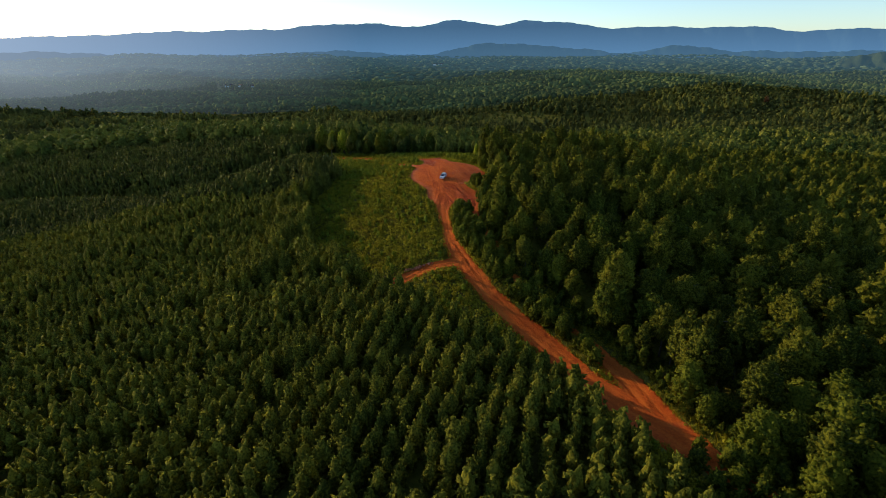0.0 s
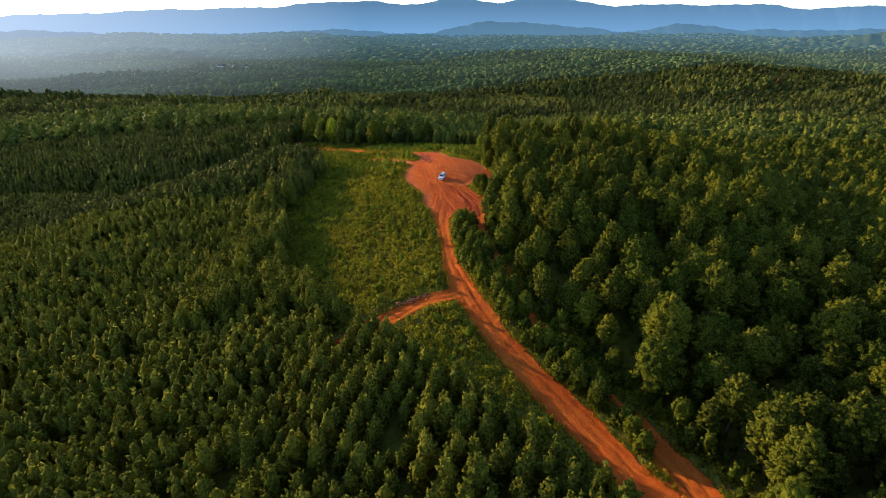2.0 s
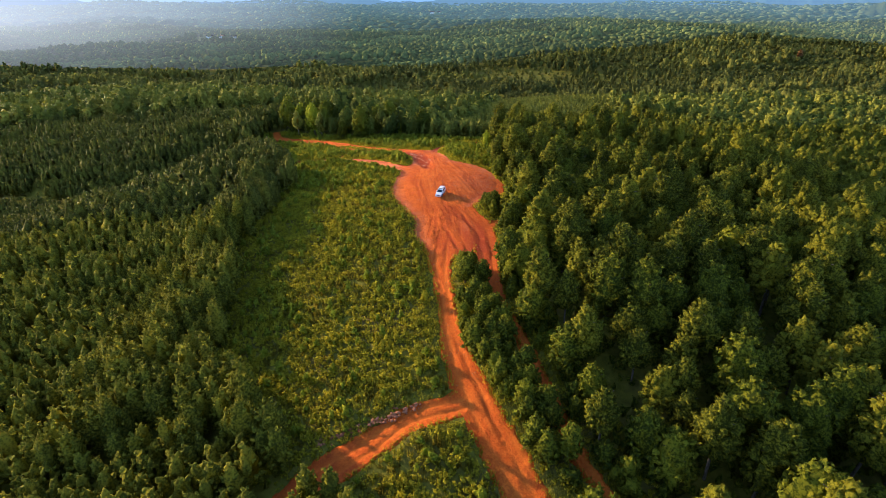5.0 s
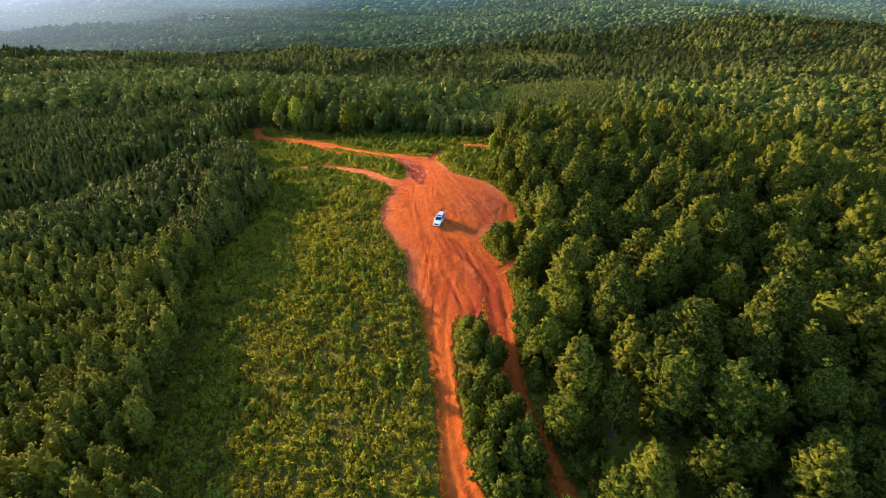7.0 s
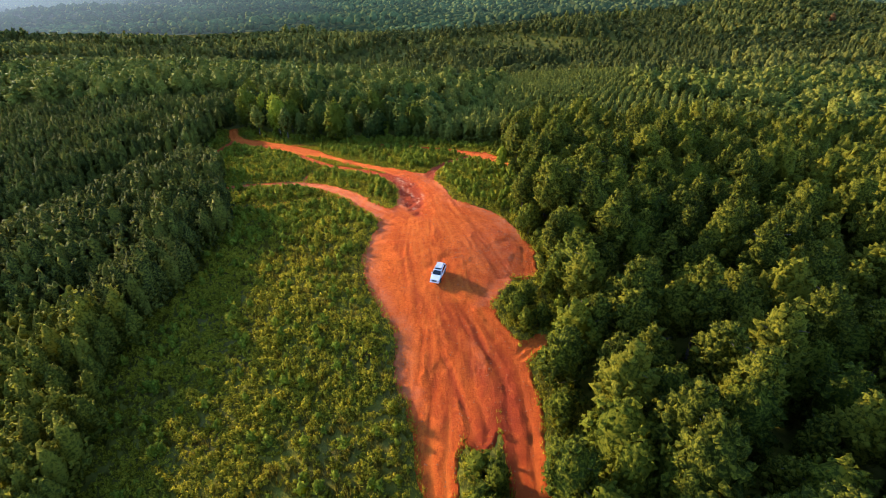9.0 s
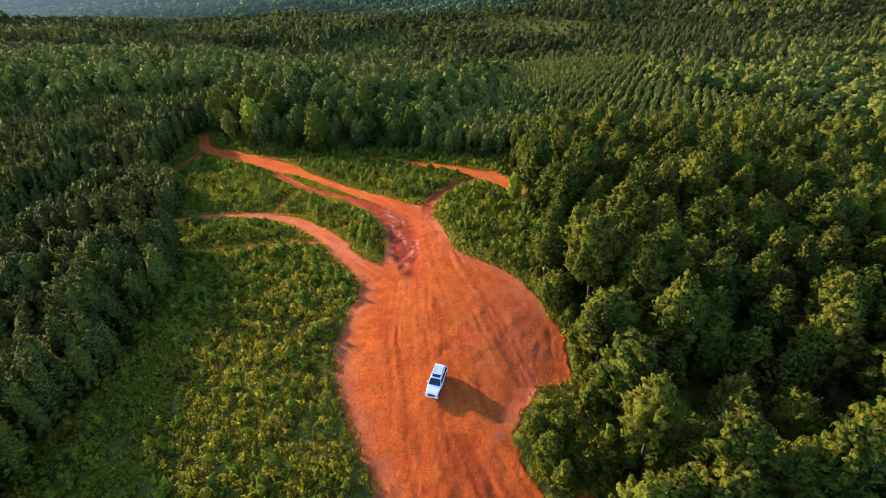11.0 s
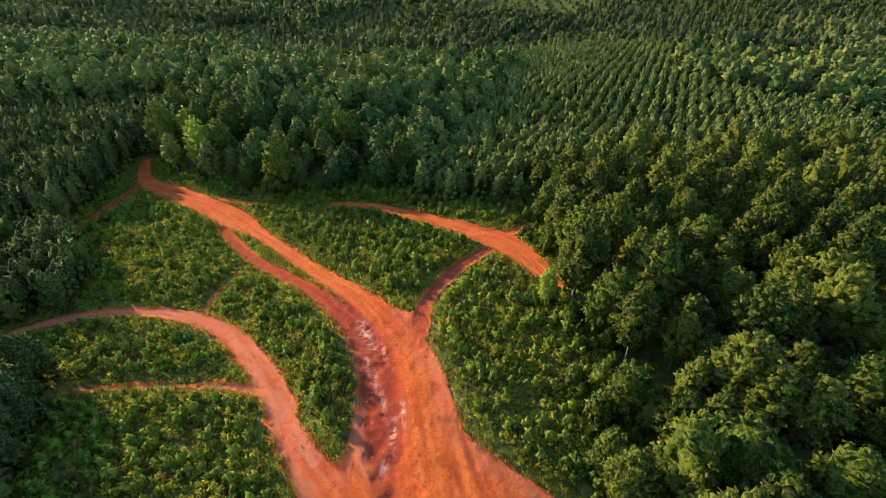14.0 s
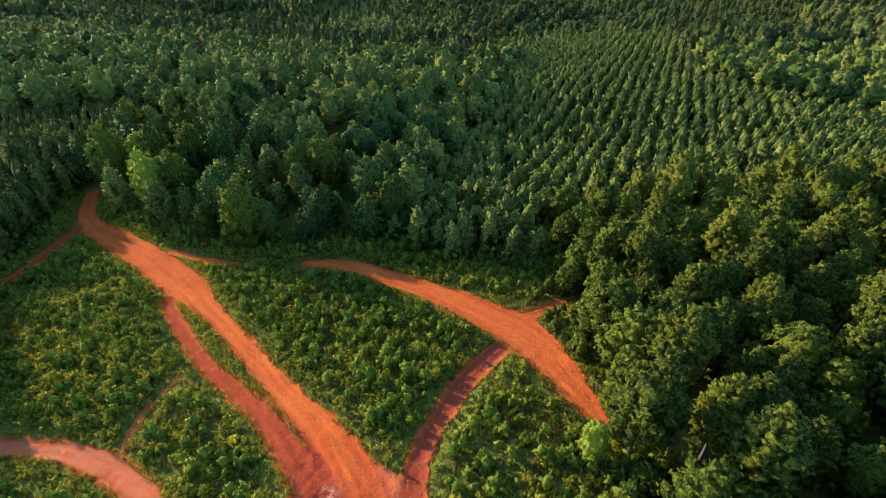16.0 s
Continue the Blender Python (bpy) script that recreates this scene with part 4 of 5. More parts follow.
for px, py, ps in ((7.4, 154.5, 0.6), (7.6, 149.0, 0.55), (10.2, 138.0, 0.66), (12.6, 131.5, 0.62), (14.6, 124.5, 0.6)):
    broads.plant(px, py, ps, rng, 0.9, label="leafy green tree hanging over the narrow second track")

# low growth on the floor of the old wood
x, y = scatter_grid(10, 95, 44, 310, 3.5, rng, 0.5)
m = (stand(x, y) == 2) & (road_gap(x, y)[0] > 0.8) & (x < 60 + 0.2 * y)
x, y = x[m], y[m]
under = [shrub(rng, 26, 1.5, 1.35) for _ in range(6)]
strew("undergrowth", under, x, y, rng.uniform(0.8, 1.9, len(x)), leaves_broad, rng, "leafy undergrowth on the floor of the pine wood", "shrubs", rng.uniform(0.8, 1.4, len(x)))

# undergrowth along the edge of the old wood
x, y = scatter_grid(8, 70, 40, 306, 2.9, rng, 0.45)
depth = x - np.interp(y, *FOREST_EDGE)
m = (depth > -1.2) & (depth < np.where(y < 90, 9.0, 4.5)) & (road_gap(x, y)[0] > 0.8) & (rng.uniform(0, 1, len(x)) < 0.8)
for px, py in zip(x[m], y[m]):
    bushes.plant(px, py, rng.uniform(0.45, 1.1), rng, rng.uniform(0.8, 1.2), label="leafy green bush at the edge of the old pine wood")

# the plantation: rows of young pines
x, y = scatter_grid(-330, 40, -30, 392, 2.5, rng, 0.24, -15.0, 3.2)
gap = road_gap(x, y)[0]
m = (stand(x, y) == 1) & (gap > 1.5) & (hollow_gap(x, y) > 5.0) & in_view(x, y) & (rng.uniform(0, 1, len(x)) > 0.05) & ((grain(x, y, 0.14, 40, 2) > -0.52) | (y < 110) & (x > -45))
x, y = x[m], y[m]
vigour = np.clip(1 + 0.28 * grain(x, y, 0.13, 44, 2) + rng.normal(0, 0.07, len(x)), 0.7, 1.35)
front = np.where((y > 52) & (y < 130) & (x > -60))[0]
order = front[np.argsort(np.abs(x[front] + 8) + 0.35 * np.abs(y[front] - 82))][:290]
planted = Nursery("young_pine_tree", young_shapes, needles_young, "narrow young green pine in a planted row", "tree", "plantation pines")
for i in order:
    planted.plant(x[i], y[i], 1.02 * vigour[i], rng, rng.uniform(0.92, 1.12))
rest = np.ones(len(x), bool)
rest[order] = False
lite_young = [young_pine(rng, 1)[0] for _ in range(7)]
full_young = [young_pine(rng, 2)[0] for _ in range(6)]
least_young = [young_pine(rng, 0)[0] for _ in range(7)]
close = rest & (x > -64) & ((y < 200) | (x > -74) & (y < 290))
off = rest & ~close & (y < 300)
back = rest & ~close & (y >= 300)
near_back = back & (x > -135) & (y < 352)
back &= ~near_back
strew("pine_plantation", least_young, x[back], y[back], 1.12 * vigour[back], needles_shaded, rng, "dark planted pines across the hollow", "trees")
strew("pine_plantation", lite_young, x[near_back], y[near_back], 1.3 * vigour[near_back], needles_shaded, rng, "dark bushy planted pines beside the end of the track", "trees", np.full(near_back.sum(), 1.3))
thin = close & (y < 122)
full = close & (y >= 122) & (rng.uniform(0, 1, len(x)) < 0.94)
strew("pine_plantation", lite_young, x[thin], y[thin], 1.02 * vigour[thin], needles_young, rng, "rows of planted young pines on the ridge flank", "trees")
older = full & (y + 8 * wobble(x, y, 0.06, 3.0) > 192)
full &= ~older
strew("pine_plantation", full_young, x[full], y[full], 1.22 * vigour[full], needles_young, rng, "bushy planted pines along the clearing", "trees", rng.uniform(0.95, 1.2, full.sum()))
strew("pine_plantation", full_young, x[older], y[older], 1.33 * vigour[older], needles_shaded, rng, "dark bushy older pines beside the clearing", "trees", rng.uniform(0.95, 1.2, older.sum()))
old_off = off & (y > 205)
off &= ~old_off
bushy = old_off & (x > -122) & (y > 212)
old_off &= ~bushy
strew("pine_plantation", lite_young, x[bushy], y[bushy], 1.22 * vigour[bushy], needles_shaded, rng, "dark bushy planted pines on the slope", "trees", rng.uniform(0.95, 1.15, bushy.sum()))
strew("pine_plantation", least_young, x[off], y[off], 1.05 * vigour[off], needles_young, rng, "rows of planted young pines down the slope", "trees")
strew("pine_plantation", least_young, x[old_off], y[old_off], 1.15 * vigour[old_off], needles_shaded, rng, "dark planted pines down the slope", "trees")

# the north: a leafy wood behind the tracks, a far plantation in rows, mixed woods beyond
x, y = scatter_grid(-110, 10, 300, 372, 6.6, rng, 0.45)
gap = road_gap(x, y)[0]
m = (stand(x, y) == 3) & (gap > 1.2)
x, y = x[m], y[m]
leafy = rng.uniform(0, 1, len(x)) < 0.6
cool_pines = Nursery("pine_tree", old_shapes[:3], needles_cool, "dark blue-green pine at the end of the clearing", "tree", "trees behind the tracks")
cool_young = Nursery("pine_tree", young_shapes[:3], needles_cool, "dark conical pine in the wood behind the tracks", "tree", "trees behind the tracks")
bright = Nursery("broadleaf_tree", broad_shapes[:3], leaves_shaded, "tall leafy tree at the end of the clearing", "tree", "trees behind the tracks")
front = np.argsort(y - np.interp(x, *NORTH_EDGE))
for i in front[:110]:
    u = rng.uniform(0, 1)
    if leafy[i]:
        (lime if u < 0.03 else bright if u < 0.62 else broads).plant(x[i], y[i], rng.uniform(0.9, 1.65), rng, rng.uniform(0.8, 1.1))
    elif u < 0.55:
        cool_pines.plant(x[i], y[i], rng.uniform(0.8, 1.3), rng, rng.uniform(0.8, 1.05))
    else:
        cool_young.plant(x[i], y[i], rng.uniform(1.1, 1.6), rng, rng.uniform(0.8, 1.0))
r = front[110:]
l = leafy[r]
strew("broadleaf_wood", lite_broad, x[r][l], y[r][l], rng.uniform(1.0, 1.6, l.sum()), leaves_shaded, rng, "leafy wood behind the clearing", "trees")
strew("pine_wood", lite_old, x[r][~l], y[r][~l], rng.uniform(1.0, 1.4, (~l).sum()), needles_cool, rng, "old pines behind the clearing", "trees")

x, y = scatter_grid(-10, 232, 290, 622, 3.0, rng, 0.36, -24.0, 4.7)
gap = road_gap(x, y)[0]
m = (stand(x, y) == 5) & (gap > 1.2) & (rng.uniform(0, 1, len(x)) > 0.10)
x, y = x[m], y[m]
fore = (y < 372) & (x < 110)
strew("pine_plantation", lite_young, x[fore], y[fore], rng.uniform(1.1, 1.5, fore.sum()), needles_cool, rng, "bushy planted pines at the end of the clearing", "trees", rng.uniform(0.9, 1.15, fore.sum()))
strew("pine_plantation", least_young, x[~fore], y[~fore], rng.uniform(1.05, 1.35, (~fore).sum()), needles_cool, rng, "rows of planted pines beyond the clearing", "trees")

x, y = scatter_grid(-420, 420, 300, 520, 7.3, rng, 0.45)
m = (stand(x, y) == 4) & (road_gap(x, y)[0] > 1.5) & in_view(x, y)
x, y = x[m], y[m]
lump = wobble(x, y, 0.045, 2.0)
leafy = rng.uniform(0, 1, len(x)) < 0.14 + 0.35 * (lump > 0.3)
least_broad = [broad_tree(rng, 0, rng.uniform(9, 11.5), rng.uniform(2.4, 3.4))[0] for _ in range(7)]
fore = ~leafy & (y < 425) & (x > -210) & (x < 110)
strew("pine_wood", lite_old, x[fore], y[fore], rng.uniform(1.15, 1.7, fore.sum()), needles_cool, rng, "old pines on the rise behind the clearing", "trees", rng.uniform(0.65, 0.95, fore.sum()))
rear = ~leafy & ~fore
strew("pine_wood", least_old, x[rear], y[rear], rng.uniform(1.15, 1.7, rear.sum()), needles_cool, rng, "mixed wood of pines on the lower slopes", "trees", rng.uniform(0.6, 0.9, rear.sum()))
strew("broadleaf_wood", least_broad, x[leafy], y[leafy], rng.uniform(1.2, 1.8, leafy.sum()), leaves_shaded, rng, "broad-leaved trees in the mixed wood", "trees", rng.uniform(0.65, 0.95, leafy.sum()))

# the valley: woods to the foot of the hills, stand by stand


def stands(x, y, size, rng):
    """The stand that each tree belongs to: patches of about that size, with ragged borders."""
    lo, hi = np.array([x.min(), y.min()]) - size, np.array([x.max(), y.max()]) + size
    n = int((hi - lo).prod() / size ** 2)
    seeds = lo + rng.uniform(0, 1, (n, 2)) * (hi - lo)
    px, py = x + 0.22 * size * wobble(x, y, 6.0 / size, 1.0), y + 0.22 * size * wobble(x, y, 6.0 / size, 4.0)
    best, which = np.full(len(x), 1e18), np.zeros(len(x), int)
    for k, (sx, sy) in enumerate(seeds):
        d = ((px - sx) * 0.7) ** 2 + (py - sy) ** 2
        m = d < best
        best[m], which[m] = d[m], k
    return which, n


def valley_wood(x, y, patch, shapes_round, shapes_sharp, scale, material, label, rng):
    which, n = stands(x, y, patch, rng)
    tone, high, sharp = rng.uniform(0, 1, n) ** 1.3, rng.uniform(0.5, 1.3, n), rng.uniform(0, 1, n) < 0.3
    size = scale * rng.uniform(0.8, 1.3, len(x)) * np.where(sharp[which], 0.82, 1.0)
    tall = high[which] * rng.uniform(0.85, 1.15, len(x))
    tone = np.where(tone > 0.58, 0.75 + 0.25 * tone, 0.55 * tone)         # leafy stands are bright, pine stands dark
    tint = np.clip(tone[which] * 0.85 + rng.uniform(-0.08, 0.22, len(x)) - 0.15 * sharp[which], 0, 1)
    for m, shapes in ((~sharp[which], shapes_round), (sharp[which], shapes_sharp)):
        strew("valley_forest", shapes, x[m], y[m], size[m], material, rng, label, "forest", tall[m], tint=tint[m])


x, y = scatter_grid(-1400, 1400, 380, 1300, 11.5, rng, 0.48)
m = in_view(x, y) & (stand(x, y) == 4) & ((y > 520) | (np.abs(x) > 420)) & (y < 1090)
valley_wood(x[m], y[m], 95.0, [canopy(rng) for _ in range(6)], [far_pine(rng) for _ in range(6)], 1.3, leaves_valley, "rolling green forest across the valley", rng)
x, y = scatter_grid(-2300, 2300, 1090, 2100, 15.0, rng, 0.48)
field = (np.abs(x + 0.367 / 0.928 * y - 6) < 62) & (y > 1560) & (y < 1800)      # farmland round the houses
m = in_view(x, y) & (~field | (rng.uniform(0, 1, len(x)) < 0.06))
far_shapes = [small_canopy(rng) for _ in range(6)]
# these trees carry the haze as emission of their own
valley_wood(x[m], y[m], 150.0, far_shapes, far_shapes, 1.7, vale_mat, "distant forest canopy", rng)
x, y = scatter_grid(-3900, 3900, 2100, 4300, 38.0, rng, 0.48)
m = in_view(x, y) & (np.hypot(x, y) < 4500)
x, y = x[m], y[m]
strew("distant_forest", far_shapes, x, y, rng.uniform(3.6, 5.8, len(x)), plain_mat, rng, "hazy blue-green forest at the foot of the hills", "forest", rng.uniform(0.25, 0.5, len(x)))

# ---- scrub of the clearing ----
x, y = scatter_grid(-96, 60, 46, 338, 0.9, rng, 0.5)
gap = road_gap(x, y)[0]
patch = wobble(x, y, 0.11, 3.0) + 0.5 * wobble(x, y, 0.31, 1.0)
inner = stand(x, y)
m = ((inner == 0) | (inner == 1) & (np.interp(y, *PLANT_EDGE) - x < 6) & (y > 95) | (inner >= 3) & (inner <= 5) & (y < np.interp(x, *NORTH_EDGE) + 7) | (inner == 2) & (x - np.interp(y, *FOREST_EDGE) < 5) | (inner == 6) & (rng.uniform(0, 1, len(x)) < 0.5)) & (gap > 0.0) & (rng.uniform(0, 1, len(x)) < 0.95)
x, y, gap, patch = x[m], y[m], gap[m], patch[m]
north = y > 222
kind = rng.uniform(0, 1, len(x))
sap = kind < np.where(north, 0.25, 0.07) * np.clip(gap / 2.0, 0.15, 1)
weedy = ~sap & (kind > np.where(patch > 0.25, 0.55, 0.93))
bush = ~sap & ~weedy
low = np.clip(0.40 + gap * 0.25, 0.40, 1.0) * (1 + 0.25 * wobble(x, y, 0.45, 6.0))
tone = np.clip(0.45 + 0.30 * wobble(x, y, 0.22, 2.0) + 0.25 * wobble(x, y, 0.6, 5.0) + rng.uniform(-0.25, 0.3, len(x)), 0, 1)
shrubs = [shrub(rng, 34, rng.uniform(0.8, 1.35), rng.uniform(0.65, 0.95)) for _ in range(12)]
strew("scrub", shrubs, x[bush], y[bush], rng.uniform(0.6, 1.35, bush.sum()) * low[bush], leaves_shrub, rng, "dense knee-high green scrub covering the clearing", "shrubs", rng.uniform(0.7, 1.15, bush.sum()), tint=tone[bush])
weeds = [weed(rng, 30) for _ in range(6)]
strew("weeds", weeds, x[weedy], y[weedy], rng.uniform(0.6, 1.05, weedy.sum()) * low[weedy], leaves_weed, rng, "yellowing weeds among the scrub", "weeds", tint=tone[weedy])
sx, sy, sl = x[sap], y[sap], np.clip(0.30 + 0.25 * gap[sap], 0.30, 1.0)
pick = np.where(sy > 222)[0]
pick = pick[np.argsort(np.abs(sx[pick] + 8))][:290]
saplings = Nursery("pine_sapling", sapling_shapes, needles_sapling, "small bright green pine sapling in the scrub", "sapling", "saplings of the clearing")
for i in pick:
    saplings.plant(sx[i], sy[i], rng.uniform(0.6, 1.45) * sl[i], rng)
left = np.ones(len(sx), bool)
left[pick] = False
strew("young_growth", [young_pine(rng, 0, 2.2, 0.66)[0] for _ in range(6)], sx[left], sy[left], rng.uniform(0.55, 1.3, left.sum()) * sl[left], needles_sapling, rng, "self-sown pine saplings in the scrub", "saplings")

# larger bushes that stand out of the scrub
x, y = scatter_grid(-60, 16, 118, 300, 6.5, rng, 0.5)
m = (stand(x, y) == 0) & (road_gap(x, y)[0] > 1.6) & (rng.uniform(0, 1, len(x)) < 0.45)
clumps = Nursery("shrub", bush_shapes[:3], leaves_shrub, "rounded pale green shrub standing out of the scrub", "shrub", "shrubs of the clearing")
for px, py in zip(x[m], y[m]):
    clumps.plant(px, py, rng.uniform(0.32, 0.62), rng, rng.uniform(0.8, 1.1))

# turf along the road edges
x, y = scatter_grid(-96, 50, 60, 338, 0.45, rng, 0.5)
gap = road_gap(x, y)[0]
m = (gap > -0.25) & (gap < 2.6) & (stand(x, y) != 1) & (rng.uniform(0, 1, len(x)) < 0.65 + 0.5 * wobble(x, y, 0.3, 4.0))
x, y = x[m], y[m]
tufts = [weed(rng, 8) for _ in range(6)]
strew("grass", tufts, x, y, rng.uniform(0.3, 0.65, len(x)), leaves_shrub, rng, "short grass along the edges of the tracks", "grass", tint=rng.uniform(0.2, 0.8, len(x)))


# stones and clods on the clay
def stone(rng):
    return blob((0, 0, 0.25), (0.5, 0.42, 0.32), rng, 0.18)


x, y = rng.uniform(-30, 20, 42000), rng.uniform(130, 290, 42000)
gap = road_gap(x, y)[0]
m = (gap < -0.1) & (rng.uniform(0, 1, len(x)) < 0.10) | (gap < -0.1) & ((gap > -1.6) & (rng.uniform(0, 1, len(x)) < 0.3) | (np.hypot(x - 9, y - 208) < 8) | (np.hypot(x + 9, y - 248) < 9)) & (rng.uniform(0, 1, len(x)) < 0.55)
x, y = x[m], y[m]
strew("gravel", [stone(rng) for _ in range(4)], x, y, 0.08 + 0.20 * rng.uniform(0, 1, len(x)) ** 3, stone_mat, rng, "loose clay stones on the tracks", "stones", np.full(len(x), 0.6), sink=0.135)

x = rng.uniform(-18, -3, 150)
y = 127.4 + 0.33 * (x + 3) + rng.normal(0, 0.5, 150)
strew("rubble", [stone(rng) for _ in range(4)], x, y, 0.25 + 0.55 * rng.uniform(0, 1, 150) ** 2, stone_mat, rng, "dark clay lumps heaped along the edge of the fork", "stones", sink=0.10)

# ---- the car on the pad ----


def box(bm, lo, hi, taper=1.0, shift=0.0):
    """A block from lo to hi whose top is drawn in by taper and moved along y by shift."""
    v = [bm.verts.new((x, y, z)) for z in (lo[2], hi[2]) for x, y in ((lo[0], lo[1]), (hi[0], lo[1]), (hi[0], hi[1]), (lo[0], hi[1]))]
    c = [(lo[i] + hi[i]) / 2 for i in range(3)]
    for p in v[4:]:
        p.co.x = c[0] + (p.co.x - c[0]) * taper
        p.co.y = c[1] + (p.co.y - c[1]) * taper + shift
    for f in ((3, 2, 1, 0), (4, 5, 6, 7), (0, 1, 5, 4), (1, 2, 6, 5), (2, 3, 7, 6), (3, 0, 4, 7)):
        bm.faces.new([v[i] for i in f])
    return bm


def rounded(bm, width, segments=2):
    bmesh.ops.bevel(bm, geom=bm.edges[:], offset=width, segments=segments, affect="EDGES", profile=0.6)
    return bm


def profile(points, half, pinch=None):
    """A body from its side outline (y, z), half its width at each point, mirrored over the middle."""
    bm = bmesh.new()
    left = [bm.verts.new((-half * (pinch[i] if pinch else 1), y, z)) for i, (y, z) in enumerate(points)]
    right = [bm.verts.new((half * (pinch[i] if pinch else 1), y, z)) for i, (y, z) in enumerate(points)]
    bm.faces.new(left)
    bm.faces.new(right[::-1])
    n = len(points)
    for i in range(n):
        j = (i + 1) % n
        bm.faces.new((left[j], left[i], right[i], right[j]))
    bmesh.ops.recalc_face_normals(bm, faces=bm.faces[:])
    return bm


def panel(corners, thick=0.02):
    """A pane or panel through four corners, with thickness."""
    bm = bmesh.new()
    f = bm.faces.new([bm.verts.new(c) for c in corners])
    out = bmesh.ops.extrude_face_region(bm, geom=[f])
    nrm = f.normal.copy() if f.normal.length else Vector((0, 0, 1))
    bm.normal_update()
    nrm = f.normal.copy()
    for g in out["geom"]:
        if isinstance(g, bmesh.types.BMVert):
            g.co += nrm * thick
    bmesh.ops.recalc_face_normals(bm, faces=bm.faces[:])
    return bm


def disc(r, half, sides=24, bevel=0.0):
    bm = bmesh.new()
    bmesh.ops.create_cone(bm, cap_ends=True, segments=sides, radius1=r, radius2=r, depth=2 * half)
    bmesh.ops.rotate(bm, verts=bm.verts[:], cent=(0, 0, 0), matrix=Matrix.Rotation(radians(90), 3, "Y"))
    if bevel:
        edges = [e for e in bm.edges if abs(e.verts[0].co.x - e.verts[1].co.x) < 1e-5]
        bmesh.ops.bevel(bm, geom=edges, offset=bevel, segments=2, affect="EDGES", profile=0.5)
    return bm


def build_car():
    """A white estate car with a roof rack, 4.8 m long; its nose points along -y of its own axes."""
    car = tagged(new("suv"), "white sport utility vehicle with roof rack parked on the clay pad", "car")
    h = 0.95
    side = [(-2.34, 0.42), (-2.40, 0.74), (-2.22, 0.96), (-1.10, 1.12), (2.26, 1.16), (2.36, 0.95), (2.36, 0.45), (1.95, 0.36), (-1.9, 0.36)]
    body = part("body", rounded(profile(side, h, [0.80, 0.82, 0.84, 0.97, 0.95, 0.93, 0.91, 0.96, 0.90]), 0.10, 3), car_paint, car)
    cabin = [(-1.02, 1.10), (-0.30, 1.68), (0.0, 1.75), (1.95, 1.74), (2.10, 1.66), (2.26, 1.14)]
    part("cabin", rounded(profile(cabin, 0.86, [1.0, 0.84, 0.82, 0.82, 0.84, 1.0]), 0.05), car_paint, car)
    part("windscreen", panel([(-0.74, -0.99, 1.16), (0.74, -0.99, 1.16), (0.66, -0.36, 1.655), (-0.66, -0.36, 1.655)], 0.02), car_glass, car, "dark tinted windscreen")
    part("rear_window", panel([(0.70, 2.25, 1.20), (-0.70, 2.25, 1.20), (-0.64, 2.14, 1.62), (0.64, 2.14, 1.62)], 0.02), car_glass, car)
    for sx in (-1, 1):
        for y0, y1, t0, t1 in ((-0.72, 0.16, -0.26, 0.12), (0.24, 1.18, 0.20, 1.12), (1.26, 2.02, 1.20, 1.88)):
            c = [(sx * 0.862, y0, 1.20), (sx * 0.862, y1, 1.20), (sx * 0.735, t1, 1.63), (sx * 0.735, t0, 1.63)]
            part("side_window", panel(c if sx > 0 else c[::-1], 0.02), car_glass, car)
        mirror = bmesh.new()
        part("mirror", rounded(box(mirror, (sx * 0.98 - 0.10, -0.80, 1.16), (sx * 0.98 + 0.10, -0.66, 1.36)), 0.03), car_paint, car)
        lamp = bmesh.new()
        part("headlight", rounded(box(lamp, (sx * 0.66 - 0.18, -2.41, 0.80), (sx * 0.66 + 0.18, -2.16, 0.98), 0.9), 0.03), lamp_glass, car)
        tail = bmesh.new()
        part("tail_light", rounded(box(tail, (sx * 0.80 - 0.08, 2.28, 0.86), (sx * 0.80 + 0.08, 2.39, 1.12)), 0.02), red_lens, car)
        rail = bmesh.new()
        part("roof_rail", rounded(box(rail, (sx * 0.60 - 0.03, 0.05, 1.77), (sx * 0.60 + 0.03, 1.92, 1.84)), 0.012), black_plastic, car)
        for wy in (-1.42, 1.38):
            tyre = part("wheel", disc(0.39, 0.125, 24, 0.05), rubber, car)
            tyre.location = (sx * 0.80, wy, 0.39)
            rim = part("rim", disc(0.25, 0.012, 16), alloy, tyre)
            rim.location = (sx * 0.122, 0, 0)
            arch = part("wheel_arch", disc(0.47, 0.02, 20), black_plastic, car)
            arch.location = (sx * 0.895, wy, 0.42)
    for y in (0.30, 0.68, 1.06, 1.44, 1.80):
        bar = bmesh.new()
        part("rack_bar", rounded(box(bar, (-0.60, y - 0.05, 1.81), (0.60, y + 0.05, 1.86)), 0.012), car_paint, car)
    sunroof = bmesh.new()
    part("sunroof", rounded(box(sunroof, (-0.52, -0.16, 1.735), (0.52, 0.27, 1.768)), 0.01), car_glass, car)
    grille = bmesh.new()
    part("grille", rounded(box(grille, (-0.42, -2.43, 0.68), (0.42, -2.30, 0.93)), 0.02), black_plastic, car)
    low = bmesh.new()
    part("bumper", rounded(box(low, (-0.85, -2.46, 0.42), (0.85, -2.20, 0.62)), 0.05), car_paint, car)
    back = bmesh.new()
    part("rear_bumper", rounded(box(back, (-0.86, 2.22, 0.42), (0.86, 2.44, 0.66)), 0.05), black_plastic, car)
    return car


def road_height(x, y):
    """The clay's mean height under a thing on the pad."""
    return float(land(x, y)) - 0.22 + 0.05


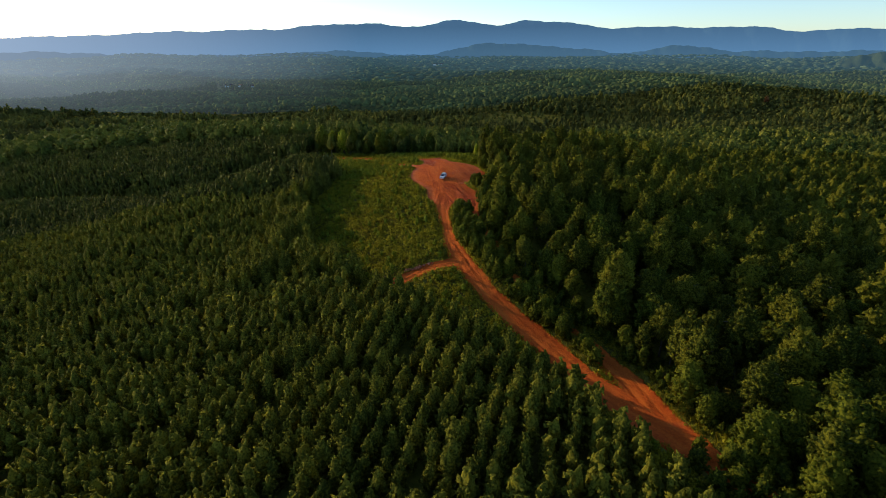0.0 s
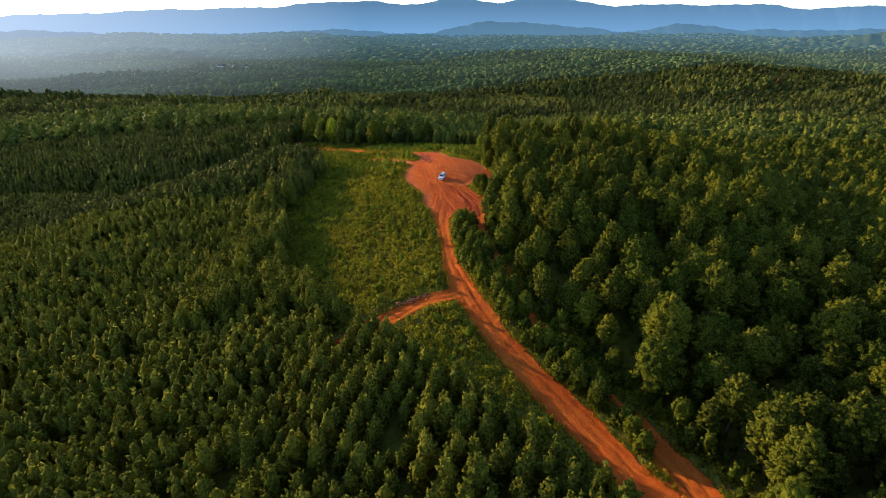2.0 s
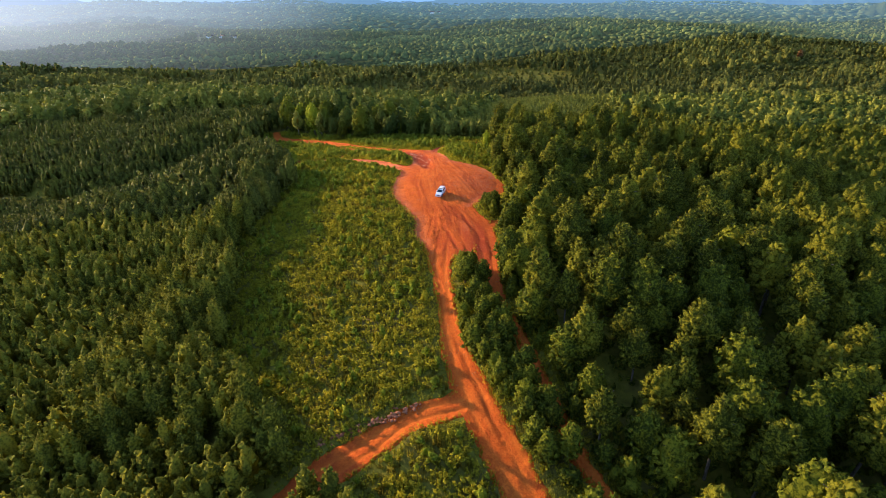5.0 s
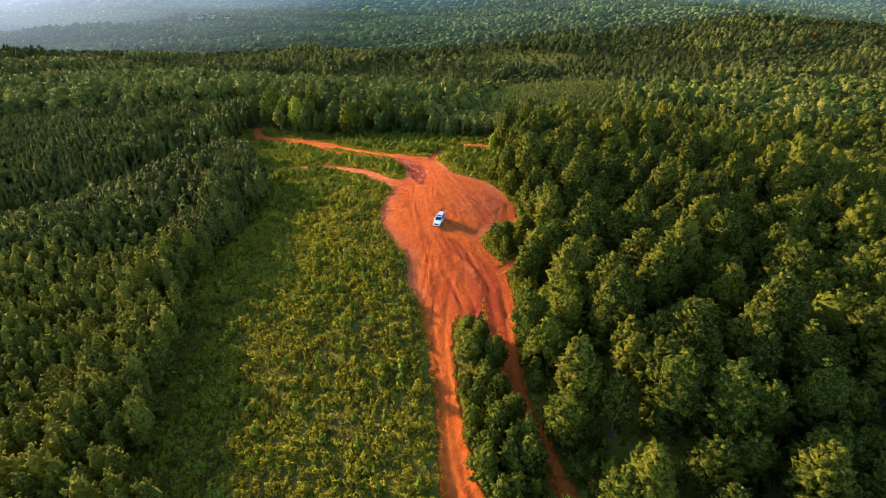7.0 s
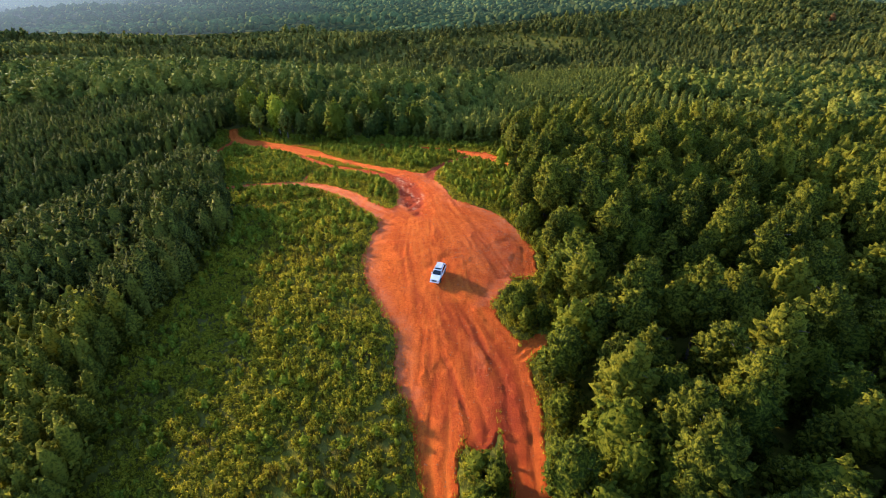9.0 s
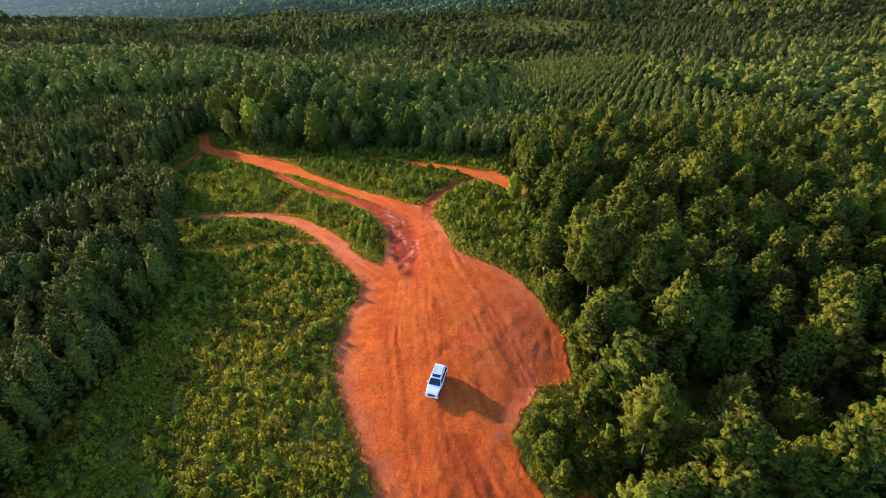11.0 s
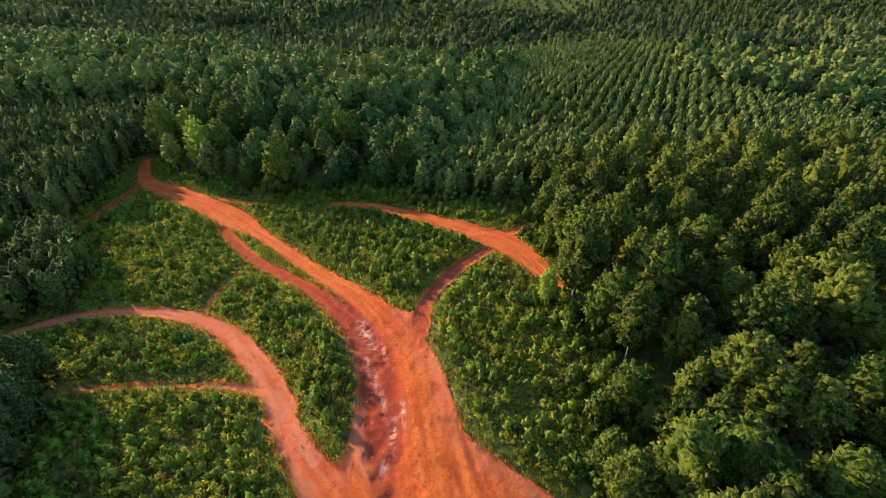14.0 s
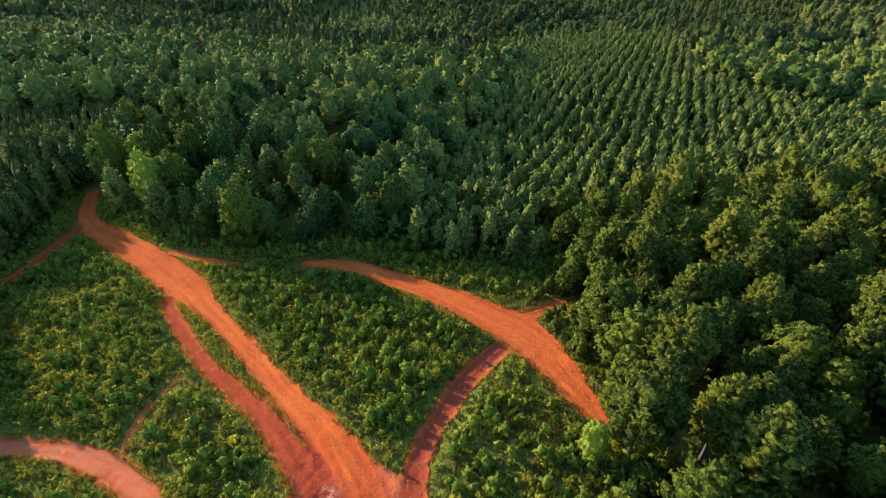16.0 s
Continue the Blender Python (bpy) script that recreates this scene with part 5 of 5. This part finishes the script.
car = build_car()
CAR_X, CAR_Y = -0.62, 199.4
ahead = road_height(CAR_X - 0.4, CAR_Y - 1.4) - road_height(CAR_X + 0.4, CAR_Y + 1.4)
car.matrix_basis = pose(CAR_X, CAR_Y, road_height(CAR_X, CAR_Y) - 0.02, math.degrees(math.atan2(-ahead, 2.9)), 0, -16.0) @ Matrix.Scale(0.96, 4)

# ---- distance: the blue range, its foothills, a few farms ----


def ridge(name, radius, hills, base, material, label, depth=260.0, roll=5.0):
    """A range along an arc: hills as (azimuth in degrees, height in metres, width in degrees) that merge into one skyline."""
    d = np.linspace(-62, 62, 620)
    az = np.radians(d)
    top = np.full(d.shape, 30.0 ** 5)
    for a, h, w in hills:
        top = top + (h * np.exp(-((d - a) / w) ** 2)) ** 5
    top = base + top ** 0.2 + roll * (0.5 * np.sin(d * 1.7 + 1) + 0.35 * np.sin(d * 3.9 + 2) + 0.18 * np.sin(d * 9.3) + 0.10 * np.sin(d * 21.0 + 1) + 0.06 * np.sin(d * 47.0))
    rows = []
    for f, drop in ((-1.0, 1.0), (-0.72, 0.80), (-0.42, 0.42), (-0.18, 0.12), (0.0, 0.0), (0.5, 0.6)):
        r = radius + f * depth + 22 * np.sin(d * 1.9 + 4 * f) * (f < 0)
        z = top - drop * (top + 90) + (9 * np.sin(d * 5.3 + 7 * f) + 5 * np.sin(d * 13.1 - 9 * f)) * (0 < drop < 1)
        rows.append(np.stack([r * np.sin(az), r * np.cos(az), z], -1))
    v = np.stack(rows)
    n, m = v.shape[:2]
    i = np.arange(n * m).reshape(n, m)
    quads = np.stack([i[:-1, :-1], i[:-1, 1:], i[1:, 1:], i[1:, :-1]], -1).reshape(-1, 4)
    me = mesh_of(name, v.reshape(-1, 3), quads, material, smooth=True)
    tagged(new(name, me), label, "mountains", kind="structure")


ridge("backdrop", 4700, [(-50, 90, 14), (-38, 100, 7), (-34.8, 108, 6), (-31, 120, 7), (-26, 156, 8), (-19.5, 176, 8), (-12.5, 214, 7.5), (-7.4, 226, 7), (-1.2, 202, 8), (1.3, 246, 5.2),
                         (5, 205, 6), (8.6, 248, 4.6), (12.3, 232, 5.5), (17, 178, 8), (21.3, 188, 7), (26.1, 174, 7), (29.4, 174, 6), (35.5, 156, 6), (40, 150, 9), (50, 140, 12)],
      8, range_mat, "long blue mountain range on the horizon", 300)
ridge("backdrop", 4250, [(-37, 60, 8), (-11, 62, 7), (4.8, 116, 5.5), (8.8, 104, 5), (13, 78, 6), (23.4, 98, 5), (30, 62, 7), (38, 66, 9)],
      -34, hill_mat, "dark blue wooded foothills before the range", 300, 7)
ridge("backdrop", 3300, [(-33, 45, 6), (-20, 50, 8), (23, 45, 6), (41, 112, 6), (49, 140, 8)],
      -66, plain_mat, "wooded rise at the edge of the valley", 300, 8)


def house(x, y, w, d, h, turn):
    """A far farm building: walls under a pitched roof."""
    ob = tagged(new("house"), "pale farmhouse with a pitched brown roof among distant trees", "house", "far farms")
    bm = bmesh.new()
    part("wall", box(bm, (-w / 2, -d / 2, -3), (w / 2, d / 2, h)), wall_mat, ob)
    bm = bmesh.new()
    v = [bm.verts.new(c) for c in ((-w / 2 - 0.5, -d / 2 - 0.5, h), (w / 2 + 0.5, -d / 2 - 0.5, h), (w / 2 + 0.5, d / 2 + 0.5, h), (-w / 2 - 0.5, d / 2 + 0.5, h), (-w / 2, 0, h + 3.5), (w / 2, 0, h + 3.5))]
    for f in ((0, 1, 5, 4), (2, 3, 4, 5), (0, 4, 3), (1, 2, 5), (3, 2, 1, 0)):
        bm.faces.new([v[i] for i in f])
    part("roof", bm, roof_mat, ob)
    ob.matrix_basis = pose(x, y, float(land(x, y)) + 0.5, 0, 0, turn)


for x, y, w, d, h, turn in ((-705, 1742, 24, 11, 6, 20), (-672, 1752, 20, 10, 6, -30), (-640, 1764, 18, 9, 5, 5), (-690, 1790, 16, 9, 6, 60)):
    house(x, y, w, d, h, turn)
for x, y in ((-60, 3040), (-20, 3050)):
    house(x, y, 34, 14, 7, 8)
